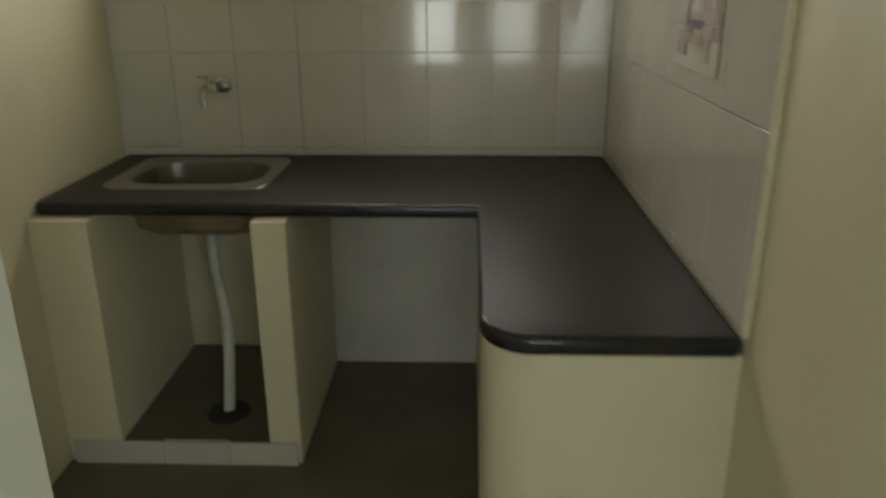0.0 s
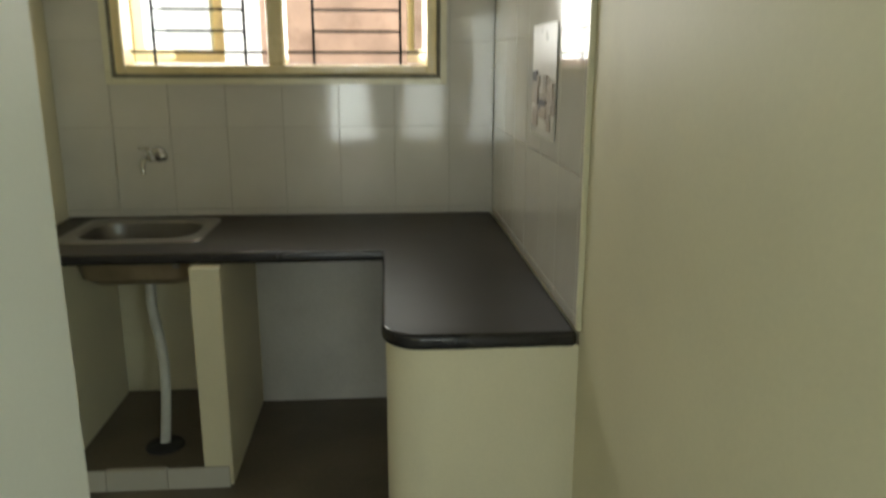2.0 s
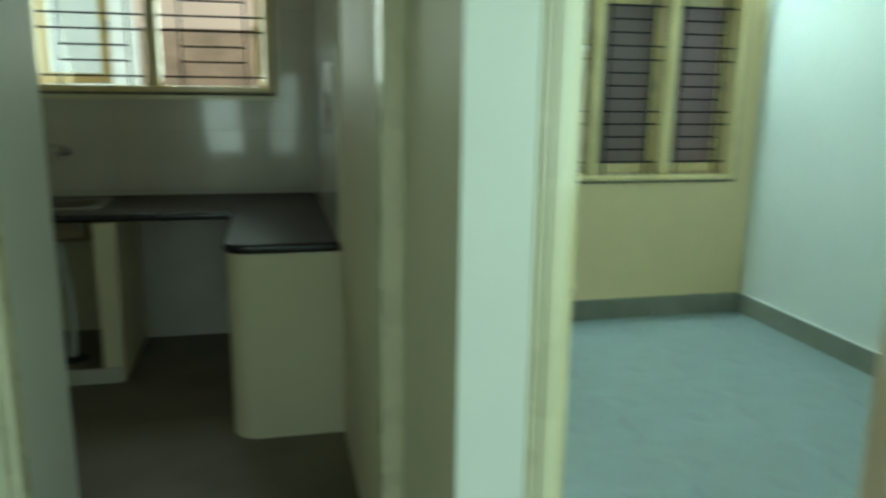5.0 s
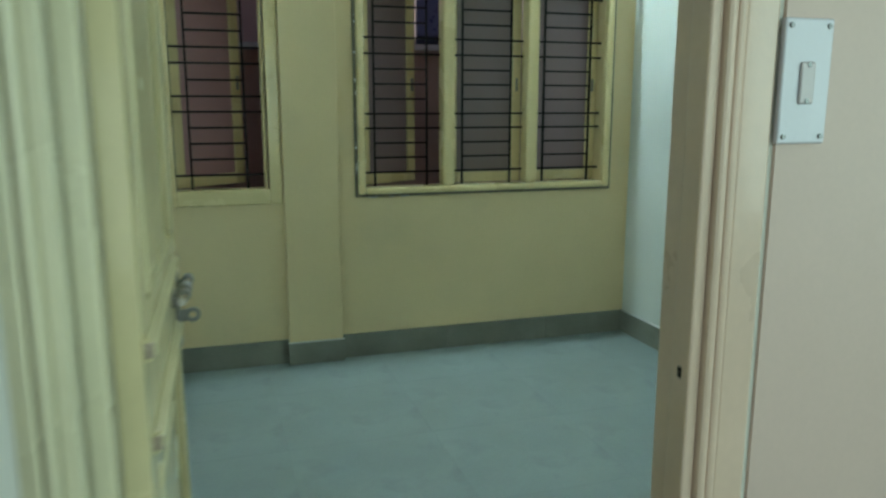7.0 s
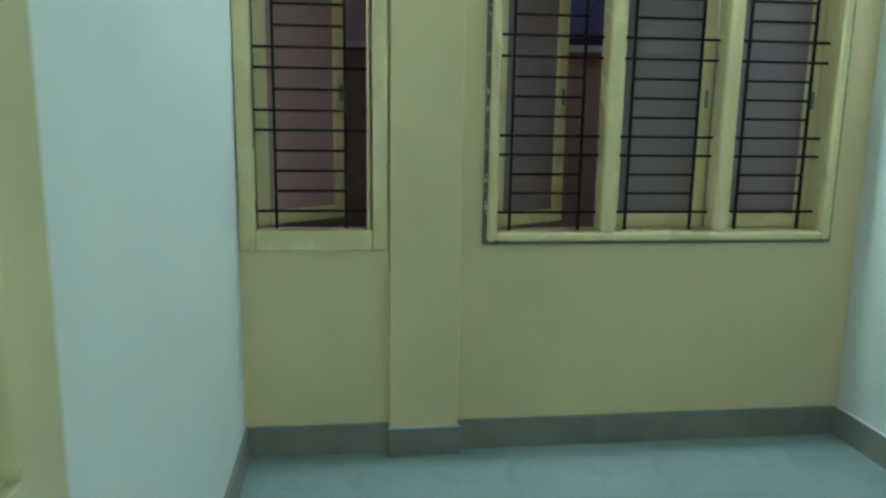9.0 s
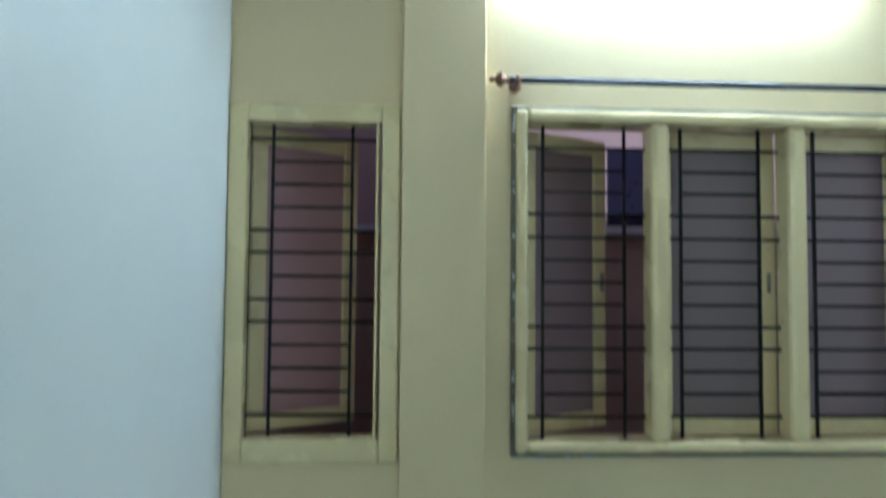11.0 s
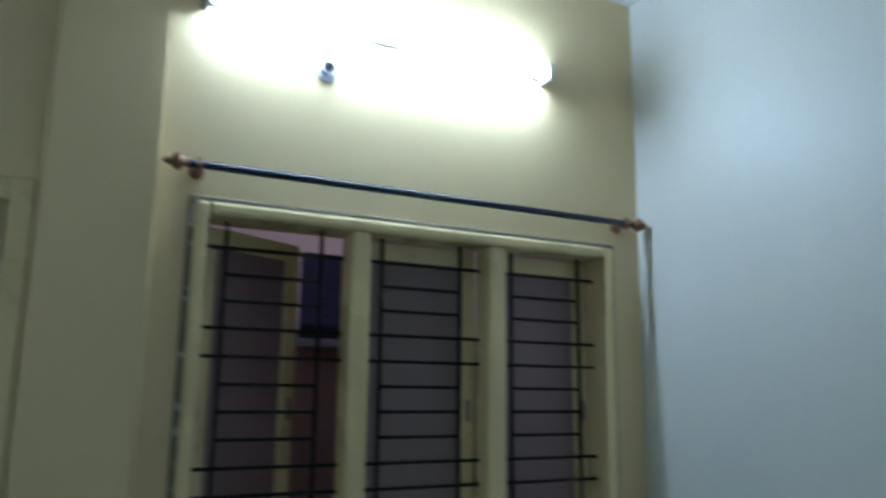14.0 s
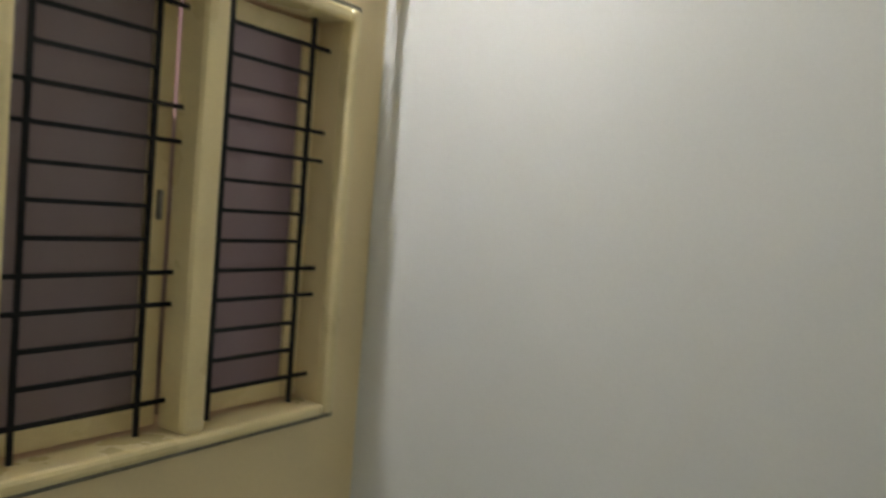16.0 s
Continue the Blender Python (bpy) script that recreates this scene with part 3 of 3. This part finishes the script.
tube(bm, (0.598, -0.024, 0.988), (0.632, -0.024, 0.988), 0.0125, None, 14)
box(bm, 0.602, 0.628, -0.020, -0.006, 0.972, 0.990, bevel=0.003)
bolt = part("hasp", bm, AGED, door, "aged steel aldrop hasp plate")
bm = bmesh.new()
tube(bm, (0.478, -0.024, 0.994), (0.736, -0.024, 0.984), 0.0075)
tube(bm, (0.724, -0.024, 0.9845), (0.742, -0.024, 0.9838), 0.0115, 0.010, 14)
part("bolt_rod", bm, CHROME, bolt, "bright steel sliding rod", smooth=True)
for u in (0.545, 0.712):
    bm = bmesh.new()
    lathe(bm, ((0.0085, -0.006), (0.0125, -0.006), (0.0125, 0.006), (0.0085, 0.006), (0.0085, -0.006)), pose(u, -0.024, 0.9915 - (u - 0.545) * 0.04, 0, 90, 0), 14)
    box(bm, u - 0.005, u + 0.005, -0.014, 0.0, 0.968, 0.986, bevel=0.001)
    box(bm, u - 0.005, u + 0.005, -0.006, 0.0, 0.986, 1.022, bevel=0.001)
    part("bolt_bracket", bm, AGED, bolt, "steel eye bracket", smooth=True)
bm = bmesh.new()
lathe(bm, ((0.0075, -0.0025), (0.0155, -0.0025), (0.0155, 0.0025), (0.0075, 0.0025), (0.0075, -0.0025)), pose(0.672, -0.032, 0.917, 0, 90, 0), 20)
box(bm, 0.6695, 0.6745, -0.022, 0.0, 0.904, 0.930, bevel=0.001)
part("staple", bm, AGED, bolt, "steel padlock staple")
bd = empty("door_2", (-0.99, 0.066, 0.0), "brown varnished hall door seen edge on beside the kitchen", "door", kind=S)
part("frame", boxes((0.455, 0.505, -0.022, 0.009, 0.0, 2.1), (-0.35, -0.30, -0.022, 0.009, 0.0, 2.1), (-0.30, 0.455, -0.022, 0.009, 2.05, 2.1), bevel=0.005), BROWNWOOD, bd)
part("leaf", boxes((-0.30, 0.455, -0.012, 0.009, 0.0, 2.05), bevel=0.003), FRAMEPINK, bd, "pale painted door leaf")

# switch plate beside the bedroom doorway
sp = empty("switch_plate", (1.777, HY - 0.006, 1.385), "pale blue grey plastic switch plate with corner screws", "switch")
part("plate", boxes((-0.040, 0.040, -0.010, 0.0, -0.083, 0.083), bevel=0.003), WHITEPL, sp)
part("rocker", boxes((-0.012, 0.012, -0.014, -0.009, -0.030, 0.026), bevel=0.003), GREYPL, sp, "greyish pink rocker switch")
for u in (-0.031, 0.031):
    for v in (-0.073, 0.073):
        bm = bmesh.new()
        tube(bm, (u, -0.0095, v), (u, -0.0125, v), 0.004, 0.0032, 10)
        part("screw", bm, SCREW, sp)
for v in (-0.026, 0.022):
    bm = bmesh.new()
    tube(bm, (0, -0.0135, v), (0, -0.0150, v), 0.0035, None, 10)
    part("screw", bm, SCREW, sp)

# ---------------------------------------------------------------- bedroom fittings
tl = empty("tube_light", (2.34, 2.52, 2.655), "lit fluorescent tube light on a slim white batten", "lamp")
part("batten", boxes((-0.585, 0.585, -0.022, 0.0, -0.006, 0.006), bevel=0.002), CEIL, tl)
bm = bmesh.new()
tube(bm, (-0.585, -0.055, 0.0), (0.585, -0.055, 0.0), 0.0135, None, 20)
part("glass_tube", bm, TUBEGLOW, tl, "glowing white tube", smooth=True)
for sx in (-1, 1):
    bm = boxes((min(sx * 0.585, sx * 0.607), max(sx * 0.585, sx * 0.607), -0.075, 0.0, -0.026, 0.040), bevel=0.006)
    part("end_holder", bm, TAPEWHITE, tl, "grey plastic end holder")
bm = boxes((-0.06, 0.02, -0.035, -0.021, -0.012, 0.012), bevel=0.003)
part("starter", bm, TAPEWHITE, tl)

bh = empty("bulb_holder", (2.125, 2.52, 2.520), "small chromed wall bulb holder with no bulb", "lamp holder")
bm = bmesh.new()
lathe(bm, ((0.0, 0.0), (0.036, 0.0), (0.036, 0.008), (0.020, 0.014), (0.018, 0.045), (0.021, 0.048), (0.021, 0.056), (0.016, 0.056), (0.014, 0.03), (0.0, 0.03)), pose(0, 0, 0, 90, 0, 0), 20)
part("socket", bm, WHITEPL, bh, smooth=True)
bh.scale = (1.0, 0.6, 1.0)
bm = bmesh.new()
sweep(bm, [(0.010, -0.045, 0.0), (0.014, -0.055, 0.006), (0.016, -0.052, 0.018), (0.014, -0.046, 0.024)], 0.003, 8)
part("pin", bm, SCREW, bh)

cr = empty("curtain_rod", (0, 2.463, 2.143), "blue black curtain rod with copper finials above the window", "curtain rod")
bm = bmesh.new()
tube(bm, (1.728, 0, 0), (3.296, 0, 0), 0.0115, None, 16)
part("rod", bm, RODBLACK, cr, smooth=True)
for x, sg in ((1.728, -1), (3.296, 1)):
    bm = bmesh.new()
    lathe(bm, ((0.0, -0.002), (0.014, 0.0), (0.014, 0.006), (0.010, 0.010), (0.020, 0.018), (0.026, 0.028), (0.023, 0.038), (0.014, 0.047), (0.009, 0.050), (0.011, 0.056), (0.006, 0.068), (0.0, 0.070)), pose(x, 0, 0, 0, 90 * sg, 0), 20)
    part("finial", bm, COPPER, cr, "turned copper finial", smooth=True)
    bm = bmesh.new()
    lathe(bm, ((0.012, -0.008), (0.020, -0.006), (0.022, 0.0), (0.020, 0.006), (0.012, 0.008)), pose(x - sg * 0.028, 0, 0, 0, 90, 0), 18)
    tube(bm, (x - sg * 0.028, 0.012, -0.004), (x - sg * 0.028, 0.056, -0.008), 0.006, None, 12)
    lathe(bm, ((0.0, 0.0), (0.022, 0.0), (0.022, 0.005), (0.012, 0.009), (0.0, 0.010)), pose(x - sg * 0.028, 0.057, -0.008, 90, 0, 0), 18)
    part("bracket", bm, COPPER, cr, "copper wall bracket", smooth=True)

fan = empty("ceiling_fan", (2.15, 1.17, 2.735), "grey ceiling fan with three still blades", "fan")
bm = bmesh.new()
lathe(bm, ((0.0, -0.06), (0.06, -0.055), (0.095, -0.03), (0.10, 0.02), (0.07, 0.045), (0.02, 0.055), (0.0, 0.055)), pose(0, 0, 0), 28)
part("motor", bm, FANMETAL, fan, smooth=True)
bm = bmesh.new()
tube(bm, (0, 0, 0.05), (0, 0, 0.235), 0.011)
lathe(bm, ((0.0, 0.30), (0.055, 0.30), (0.045, 0.26), (0.014, 0.225), (0.0, 0.225)), pose(0, 0, 0), 20)
part("downrod", bm, FANMETAL, fan, smooth=True)
for k in range(3):
    bm = bmesh.new()
    n = 10
    top = []
    for i in range(n + 1):
        u = i / n
        x = 0.14 + 0.47 * u
        w = (0.052 + 0.022 * u) * (1.0 if u < 0.9 else 0.86)
        top.append((bm.verts.new((x, -w, 0.012 * u)), bm.verts.new((x, w, -0.012 + 0.004 * u))))
    for (a, b), (c, d) in zip(top, top[1:]):
        bm.faces.new((a, b, d, c))
    g = bmesh.ops.extrude_face_region(bm, geom=bm.faces[:])
    bmesh.ops.translate(bm, vec=(0, 0, 0.004), verts=[v for v in g["geom"] if isinstance(v, bmesh.types.BMVert)])
    box(bm, 0.07, 0.20, -0.022, 0.022, -0.014, -0.006, bevel=0.003)
    bmesh.ops.transform(bm, matrix=pose(0, 0, -0.01, 0, 0, 97 + 120 * k), verts=bm.verts)
    part("blade", bm, FANMETAL, fan)

# ---------------------------------------------------------------- kitchen masonry and worktop
base = solid("counter_base", boxes((0.165, 0.6165, 1.59, 2.66, 0.0, 0.79)), KWALL, "cream plastered masonry base under the worktop arm", "counter base")
bm = bmesh.new()
pts = [(0.6165, 1.238), (0.6165, 1.60), (0.158, 1.60)]
pts += [(0.158 + 0.11 - 0.11 * math.cos(a), 1.238 + 0.11 - 0.11 * math.sin(a)) for a in [k * math.pi / 28 for k in range(15)]]
vs = [bm.verts.new((x, y, 0.0)) for x, y in pts]
f = bm.faces.new(vs)
g = bmesh.ops.extrude_face_region(bm, geom=[f])
bmesh.ops.translate(bm, vec=(0, 0, 0.79), verts=[v for v in g["geom"] if isinstance(v, bmesh.types.BMVert)])
part("rounded_end", bm, KWALL, base, "rounded cream plastered end", smooth=True)
solid("plaster_under_worktop", boxes((-0.3825, 0.1645, KY1 - 0.006, KY1 + 0.002, 0.0, 0.789)), GREYPLASTER, "greyish white unpainted plaster below the worktop", "wall", S)
sup = solid("sink_pier", boxes((-0.482, -0.383, 1.998, 2.66, 0.0, 0.79), bevel=0.004), KWALL, "cream plastered upright slab under the worktop", "pier")
solid("sink_side_pier", boxes((KX0, -0.946, 1.999, 2.66, 0.0, 0.79), bevel=0.003), KWALL, "cream plastered side pier under the sink", "pier")
pl = solid("sink_plinth", boxes((-0.945, -0.483, 2.006, 2.66, 0.0, 0.070)), CEMENT, "raised cement base inside the sink bay", "plinth")
for a, b in ((-1.095, -0.815), (-0.812, -0.607), (-0.604, -0.394)):
    part("tile", boxes((a, b, 1.984, 1.9945 if a < -1.0 or b > -0.45 else 2.006, 0.0, 0.078), bevel=0.0015), TILE, pl, "ivory glazed kerb tile")


def worktop():
    """L-shaped stone slab with a hole for the sink and a rounded free corner."""
    bm = bmesh.new()
    r = 0.10
    out = [(KX0 + 0.001, 2.672), (KX0 + 0.001, 2.06), (KX0 + 0.012, 2.045), (0.150, 2.042), (0.147, 1.222 + r)]
    out += [(0.147 + r - r * math.cos(a), 1.222 + r - r * math.sin(a)) for a in [k * math.pi / 20 for k in range(1, 11)]]
    out += [(0.598, 1.222), (0.607, 1.230), (0.607, 2.672)]
    hx0, hx1, hy0, hy1, hr = -0.952, -0.533, 2.248, 2.566, 0.095
    hole = []
    for cx, cy, a0 in ((hx1 - hr, hy1 - hr, 0), (hx0 + hr, hy1 - hr, 90), (hx0 + hr, hy0 + hr, 180), (hx1 - hr, hy0 + hr, 270)):
        hole += [(cx + hr * math.cos(radians(a0 + k * 18)), cy + hr * math.sin(radians(a0 + k * 18))) for k in range(6)]
    edges = []
    for loop in (out, hole):
        v = [bm.verts.new((x, y, 0.79)) for x, y in loop]
        edges += [bm.edges.new((v[i], v[(i + 1) % len(v)])) for i in range(len(v))]
    bmesh.ops.triangle_fill(bm, edges=edges, use_beauty=True)
    g = bmesh.ops.extrude_face_region(bm, geom=bm.faces[:])
    bmesh.ops.translate(bm, vec=(0, 0, 0.04), verts=[v for v in g["geom"] if isinstance(v, bmesh.types.BMVert)])
    bmesh.ops.recalc_face_normals(bm, faces=bm.faces)
    rim = [e for e in bm.edges if len(e.link_faces) == 2 and abs(abs(e.link_faces[0].normal.z) - abs(e.link_faces[1].normal.z)) > 0.8
           and not (e.verts[0].co.y > 2.66 and e.verts[1].co.y > 2.66)]
    bmesh.ops.bevel(bm, geom=rim, offset=0.013, segments=4, affect="EDGES", profile=0.5)
    return bm


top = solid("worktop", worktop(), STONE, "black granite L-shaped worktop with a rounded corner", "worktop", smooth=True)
# Faces not turned upwards take the darker, glossier stone.
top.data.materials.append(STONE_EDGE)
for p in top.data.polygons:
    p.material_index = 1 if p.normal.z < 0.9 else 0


def rounded_ring(x0, x1, y0, y1, r, z, n=6):
    pts = []
    for cx, cy, a0 in ((x1 - r, y1 - r, 0), (x0 + r, y1 - r, 90), (x0 + r, y0 + r, 180), (x1 - r, y0 + r, 270)):
        pts += [(cx + r * math.cos(radians(a0 + k * 90 / (n - 1))), cy + r * math.sin(radians(a0 + k * 90 / (n - 1))), z) for k in range(n)]
    return pts


def loft(bm, rings, cap=True):
    vs = [[bm.verts.new(p) for p in ring] for ring in rings]
    for a, b in zip(vs, vs[1:]):
        for k in range(len(a)):
            bm.faces.new((a[k], a[(k + 1) % len(a)], b[(k + 1) % len(b)], b[k]))
    if cap:
        bm.faces.new(vs[-1])
    return bm


sink = empty("kitchen_sink", (0, 0, 0.83), "stainless steel kitchen sink set into the worktop", "sink")
bm = loft(bmesh.new(), [rounded_ring(-1.000, -0.487, 2.190, 2.620, 0.06, 0.001), rounded_ring(-0.996, -0.491, 2.194, 2.616, 0.06, 0.006), rounded_ring(-0.960, -0.525, 2.240, 2.574, 0.10, 0.006),
                        rounded_ring(-0.948, -0.537, 2.252, 2.562, 0.10, -0.004), rounded_ring(-0.935, -0.550, 2.265, 2.550, 0.10, -0.14), rounded_ring(-0.915, -0.570, 2.285, 2.530, 0.10, -0.160)])
part("bowl", bm, STEEL, sink, "brushed steel bowl and rim", smooth=True)
bm = loft(bmesh.new(), [rounded_ring(-0.960, -0.520, 2.240, 2.574, 0.07, -0.0405), rounded_ring(-0.943, -0.542, 2.257, 2.558, 0.07, -0.15), rounded_ring(-0.918, -0.565, 2.282, 2.535, 0.07, -0.172)])
part("underside", bm, STEEL_DULL, sink, "stained steel underside", smooth=True)
bm = boxes((-0.600, -0.575, 2.235, 2.262, -0.105, -0.045), bevel=0.006)
part("clip", bm, AGED, sink, "steel fixing clip")
bm = bmesh.new()
lathe(bm, ((0.0, 0.0), (0.035, 0.0), (0.040, 0.004), (0.044, 0.0)), pose(-0.71, 2.40, -0.158), 20)
part("drain", bm, CHROME, sink, smooth=True)

hose = empty("waste_pipe", (-0.66, 2.17, 0.070), "bent white plastic waste pipe below the sink", "pipe")
bm = bmesh.new()
sweep(bm, [(-0.062, 0.22, 0.605), (-0.062, 0.20, 0.56), (-0.056, 0.17, 0.50), (-0.040, 0.14, 0.44), (-0.014, 0.10, 0.37), (0.004, 0.06, 0.30), (0.010, 0.03, 0.20), (0.006, 0.01, 0.09), (0.0, 0.0, 0.0)], 0.0185, 14)
part("hose", bm, PVC, hose, smooth=True)
bm = bmesh.new()
lathe(bm, ((0.022, 0.0), (0.070, 0.0), (0.066, 0.008), (0.030, 0.018), (0.023, 0.02)), pose(0, 0, 0), 20)
part("floor_collar", bm, RUBBER, hose, "black floor collar", smooth=True)

tap = empty("wall_tap", (-0.735, 2.665, 1.082), "small chromed wall tap above the sink", "tap")
bm = bmesh.new()
lathe(bm, ((0.0, 0.0), (0.030, 0.0), (0.028, 0.006), (0.014, 0.012), (0.0125, 0.075), (0.015, 0.080), (0.015, 0.110), (0.0, 0.112)), pose(0, 0, 0, 90, 0, 0), 18)
ball(bm, (0.018, -0.03, -0.004), 0.022, 14, (1.2, 0.9, 0.9))
part("body", bm, CHROME, tap, smooth=True)
bm = bmesh.new()
sweep(bm, [(-0.012, -0.085, 0.0), (-0.025, -0.105, -0.006), (-0.030, -0.118, -0.025), (-0.030, -0.120, -0.060)], 0.0095, 12)
part("spout", bm, CHROME, tap, smooth=True)
bm = bmesh.new()
tube(bm, (-0.008, -0.095, 0.010), (-0.012, -0.095, 0.034), 0.006)
box(bm, -0.050, 0.020, -0.102, -0.088, 0.032, 0.040, bevel=0.003)
part("handle", bm, CHROME, tap, smooth=True)

# shelves and loft in the far corner of the kitchen
for z, x1 in ((1.925, -0.86), (1.70, -0.985)):
    solid("wall_shelf", boxes((KX0, x1, 2.32, 2.665, z - 0.02, z), bevel=0.003), CEIL, "white slab shelf fixed in the kitchen corner", "shelf", group="corner shelves")
solid("loft_slab", boxes((0.155, 0.606, 2.30, 2.665, 2.168, 2.23), bevel=0.003), CEIL, "white loft slab above the kitchen window corner", "slab")

# printed sticker on the tiles
st = empty("wall_sticker", (0.6055, 1.685, 1.40), "white printed sticker with brown pictures on the tiles", "sticker")
part("paper", boxes((-0.0025, -0.001, -0.155, 0.155, -0.160, 0.145), bevel=0.0), OLDPAPER, st, "yellowed sticker paper")
ink = random.Random(4)
for k in range(16):
    y, z = ink.uniform(-0.125, 0.125), ink.uniform(-0.12, 0.02)
    w, h = ink.uniform(0.012, 0.045), ink.uniform(0.010, 0.035)
    part("print", boxes((-0.0045 - 0.0002 * k, -0.0026, y - w, y + w, z - h, z + h)), (PRINT_A, PRINT_A, PRINT_A, PRINT_C, PRINT_A)[k % 5] if k > 3 else PRINT_A, st, "faded printed picture")

chips = bmesh.new()
cr2 = random.Random(11)
for k in range(26):
    z = 0.92 + 1.1 * cr2.random()
    s = cr2.uniform(0.003, 0.008)
    box(chips, 1.744 + cr2.uniform(0, 0.006), 1.750 + s * 0.6, 2.4990, 2.503, z, z + s * cr2.uniform(1, 3))
for k in range(10):
    x = 1.78 + 0.25 * cr2.random()
    s = cr2.uniform(0.004, 0.012)
    box(chips, x, x + s * 2, 2.4990, 2.503, 0.872 + cr2.uniform(0, 0.004), 0.880)
part("plaster_chips", chips, PAPER, w2, "chipped white plaster specks")["kind"] = "stuff"

# ---------------------------------------------------------------- skirting, tiles and floor slabs
sk = empty("skirting_bedroom", (0, 0, 0), "grey stone skirting round the bedroom", "skirting", kind=S)
for a, b in ((0.806, 1.37), (1.652, 2.25), (2.25, 2.86), (2.86, 3.356)):
    part("slab", boxes((a + 0.001, b - 0.001, BY1 - 0.016, BY1, 0.0, 0.132), bevel=0.002), SKIRT, sk)
part("slab", boxes((1.362, 1.660, 2.464, 2.479, 0.0, 0.122), bevel=0.002), SKIRT, sk)
for k in range(5):
    y1 = BY1 - 0.60 * k
    y0 = max(BY0, y1 - 0.60)
    part("slab", boxes((BX1 - 0.016, BX1, y0 + 0.001, y1 - 0.001, 0.0, 0.132), bevel=0.002), SKIRT, sk)
    part("slab", boxes((0.790, 0.806, y0 + 0.001, y1 - 0.001, 0.0, 0.132), bevel=0.002), SKIRT, sk)

for a, b, c, d in ((BX1 - 0.017, BX1, BY0, BY1 - 0.017), (1.362, 1.660, 2.4635, 2.480)):
    z = 0.132 if a > 3 else 0.122
    part("paint_line", boxes((a, b, c, d, z, z + 0.0035), bevel=0.001), PAPER, sk, "dripped white paint line")
slab = bmesh.new()
box(slab, -0.2996, 0.2996, -0.2996, 0.2996, 0.0, 0.004, bevel=0.0004, seg=1)
slab_me = mesh("floor_slab", slab, BEDFLOOR)
for i in range(5):
    for j in range(6):
        x, y = 0.95 + 0.6 * i, 2.36 - 0.6 * j
        if x < 3.4 and y > -0.4:
            piece("floor_slab", slab_me, bed_floor, (x, y, 0.0))
tw, th, gap = 0.222, 0.330, 0.0016
tile_bm = bmesh.new()
box(tile_bm, -tw / 2 + gap / 2, tw / 2 - gap / 2, 0.0, 0.008, -th / 2 + gap / 2, th / 2 - gap / 2, bevel=0.0012, seg=1)
tile_me = mesh("tile", tile_bm, TILE)


def tile_cut(x0, x1, z0, z1):
    bm = bmesh.new()
    box(bm, x0 + gap / 2, x1 - gap / 2, 0.0, 0.008, z0 + gap / 2, z1 - gap / 2, bevel=0.0012, seg=1)
    return mesh("tile", bm, TILE)


def clad(parent, base_m, u0, u1, first, z0, z1, keep_out=None):
    """Lays tiles in columns from u0 to u1 and rows up from z0; leaves the window's rectangle free."""
    cols = [u0] + [first + tw * k for k in range(20) if u0 + 0.01 < first + tw * k < u1 - 0.01] + [u1]
    rows = [z0] + [1.19 + th * k for k in range(-1, 6) if z0 + 0.01 < 1.19 + th * k < z1 - 0.01] + [z1]
    rnd = random.Random(7)
    for a, b in zip(cols, cols[1:]):
        for c, d in zip(rows, rows[1:]):
            spans = [(a, b, c, d)]
            if keep_out:
                kx0, kx1, kz0, kz1 = keep_out
                if a < kx1 and b > kx0 and c < kz1 and d > kz0:
                    spans = []
                    if c < kz0: spans.append((a, b, c, kz0))
                    if d > kz1: spans.append((a, b, kz1, d))
                    if a < kx0: spans.append((a, kx0, max(c, kz0), min(d, kz1)))
                    if b > kx1: spans.append((kx1, b, max(c, kz0), min(d, kz1)))
            for s in spans:
                tilt = Matrix.Rotation(rnd.uniform(-0.003, 0.003), 4, "X") @ Matrix.Rotation(rnd.uniform(-0.003, 0.003), 4, "Z")
                whole = abs(s[1] - s[0] - tw) < 0.001 and abs(s[3] - s[2] - th) < 0.001
                if s[1] - s[0] < 0.012 or s[3] - s[2] < 0.012:
                    continue
                cu, cv = (s[0] + s[1]) / 2, (s[2] + s[3]) / 2
                me = tile_me if whole else tile_cut(s[0] - cu, s[1] - cu, s[2] - cv, s[3] - cv)
                piece("tile", me, parent, (0, 0, 0), base_m @ Matrix.Translation((cu, 0, cv)) @ tilt)


clad(wall_kn, pose(0, KY1 - 0.009, 0), KX0 + 0.001, 0.606, -0.905, 0.832, 2.165, (-0.872, 0.377, 1.392, 2.135))
solid("grout_north", boxes((KX0, -0.872, KY1 - 0.003, KY1 + 0.001, 0.83, 2.165), (0.377, KX1, KY1 - 0.003, KY1 + 0.001, 0.83, 2.165), (-0.872, 0.377, KY1 - 0.003, KY1 + 0.001, 0.83, 1.392)), GROUT, "grimy grout bed behind the tiles", "grout", S)
solid("grout_east", boxes((KX1 - 0.003, KX1 + 0.001, 1.235, KY1 - 0.004, 0.83, 2.165)), GROUT, "grimy grout bed behind the tiles", "grout", S)
clad(wall_mid, pose(KX1 - 0.009, 0, 0, 0, 0, -90), -2.667, -1.232, -2.60, 0.832, 2.165)
tile_edge = solid("tile_edge_trim", boxes((KX1 - 0.013, KX1, 1.222, 1.2315, 0.832, 2.165), bevel=0.002), KENAMEL, "cream painted plaster lip at the tile edge", "trim", S)
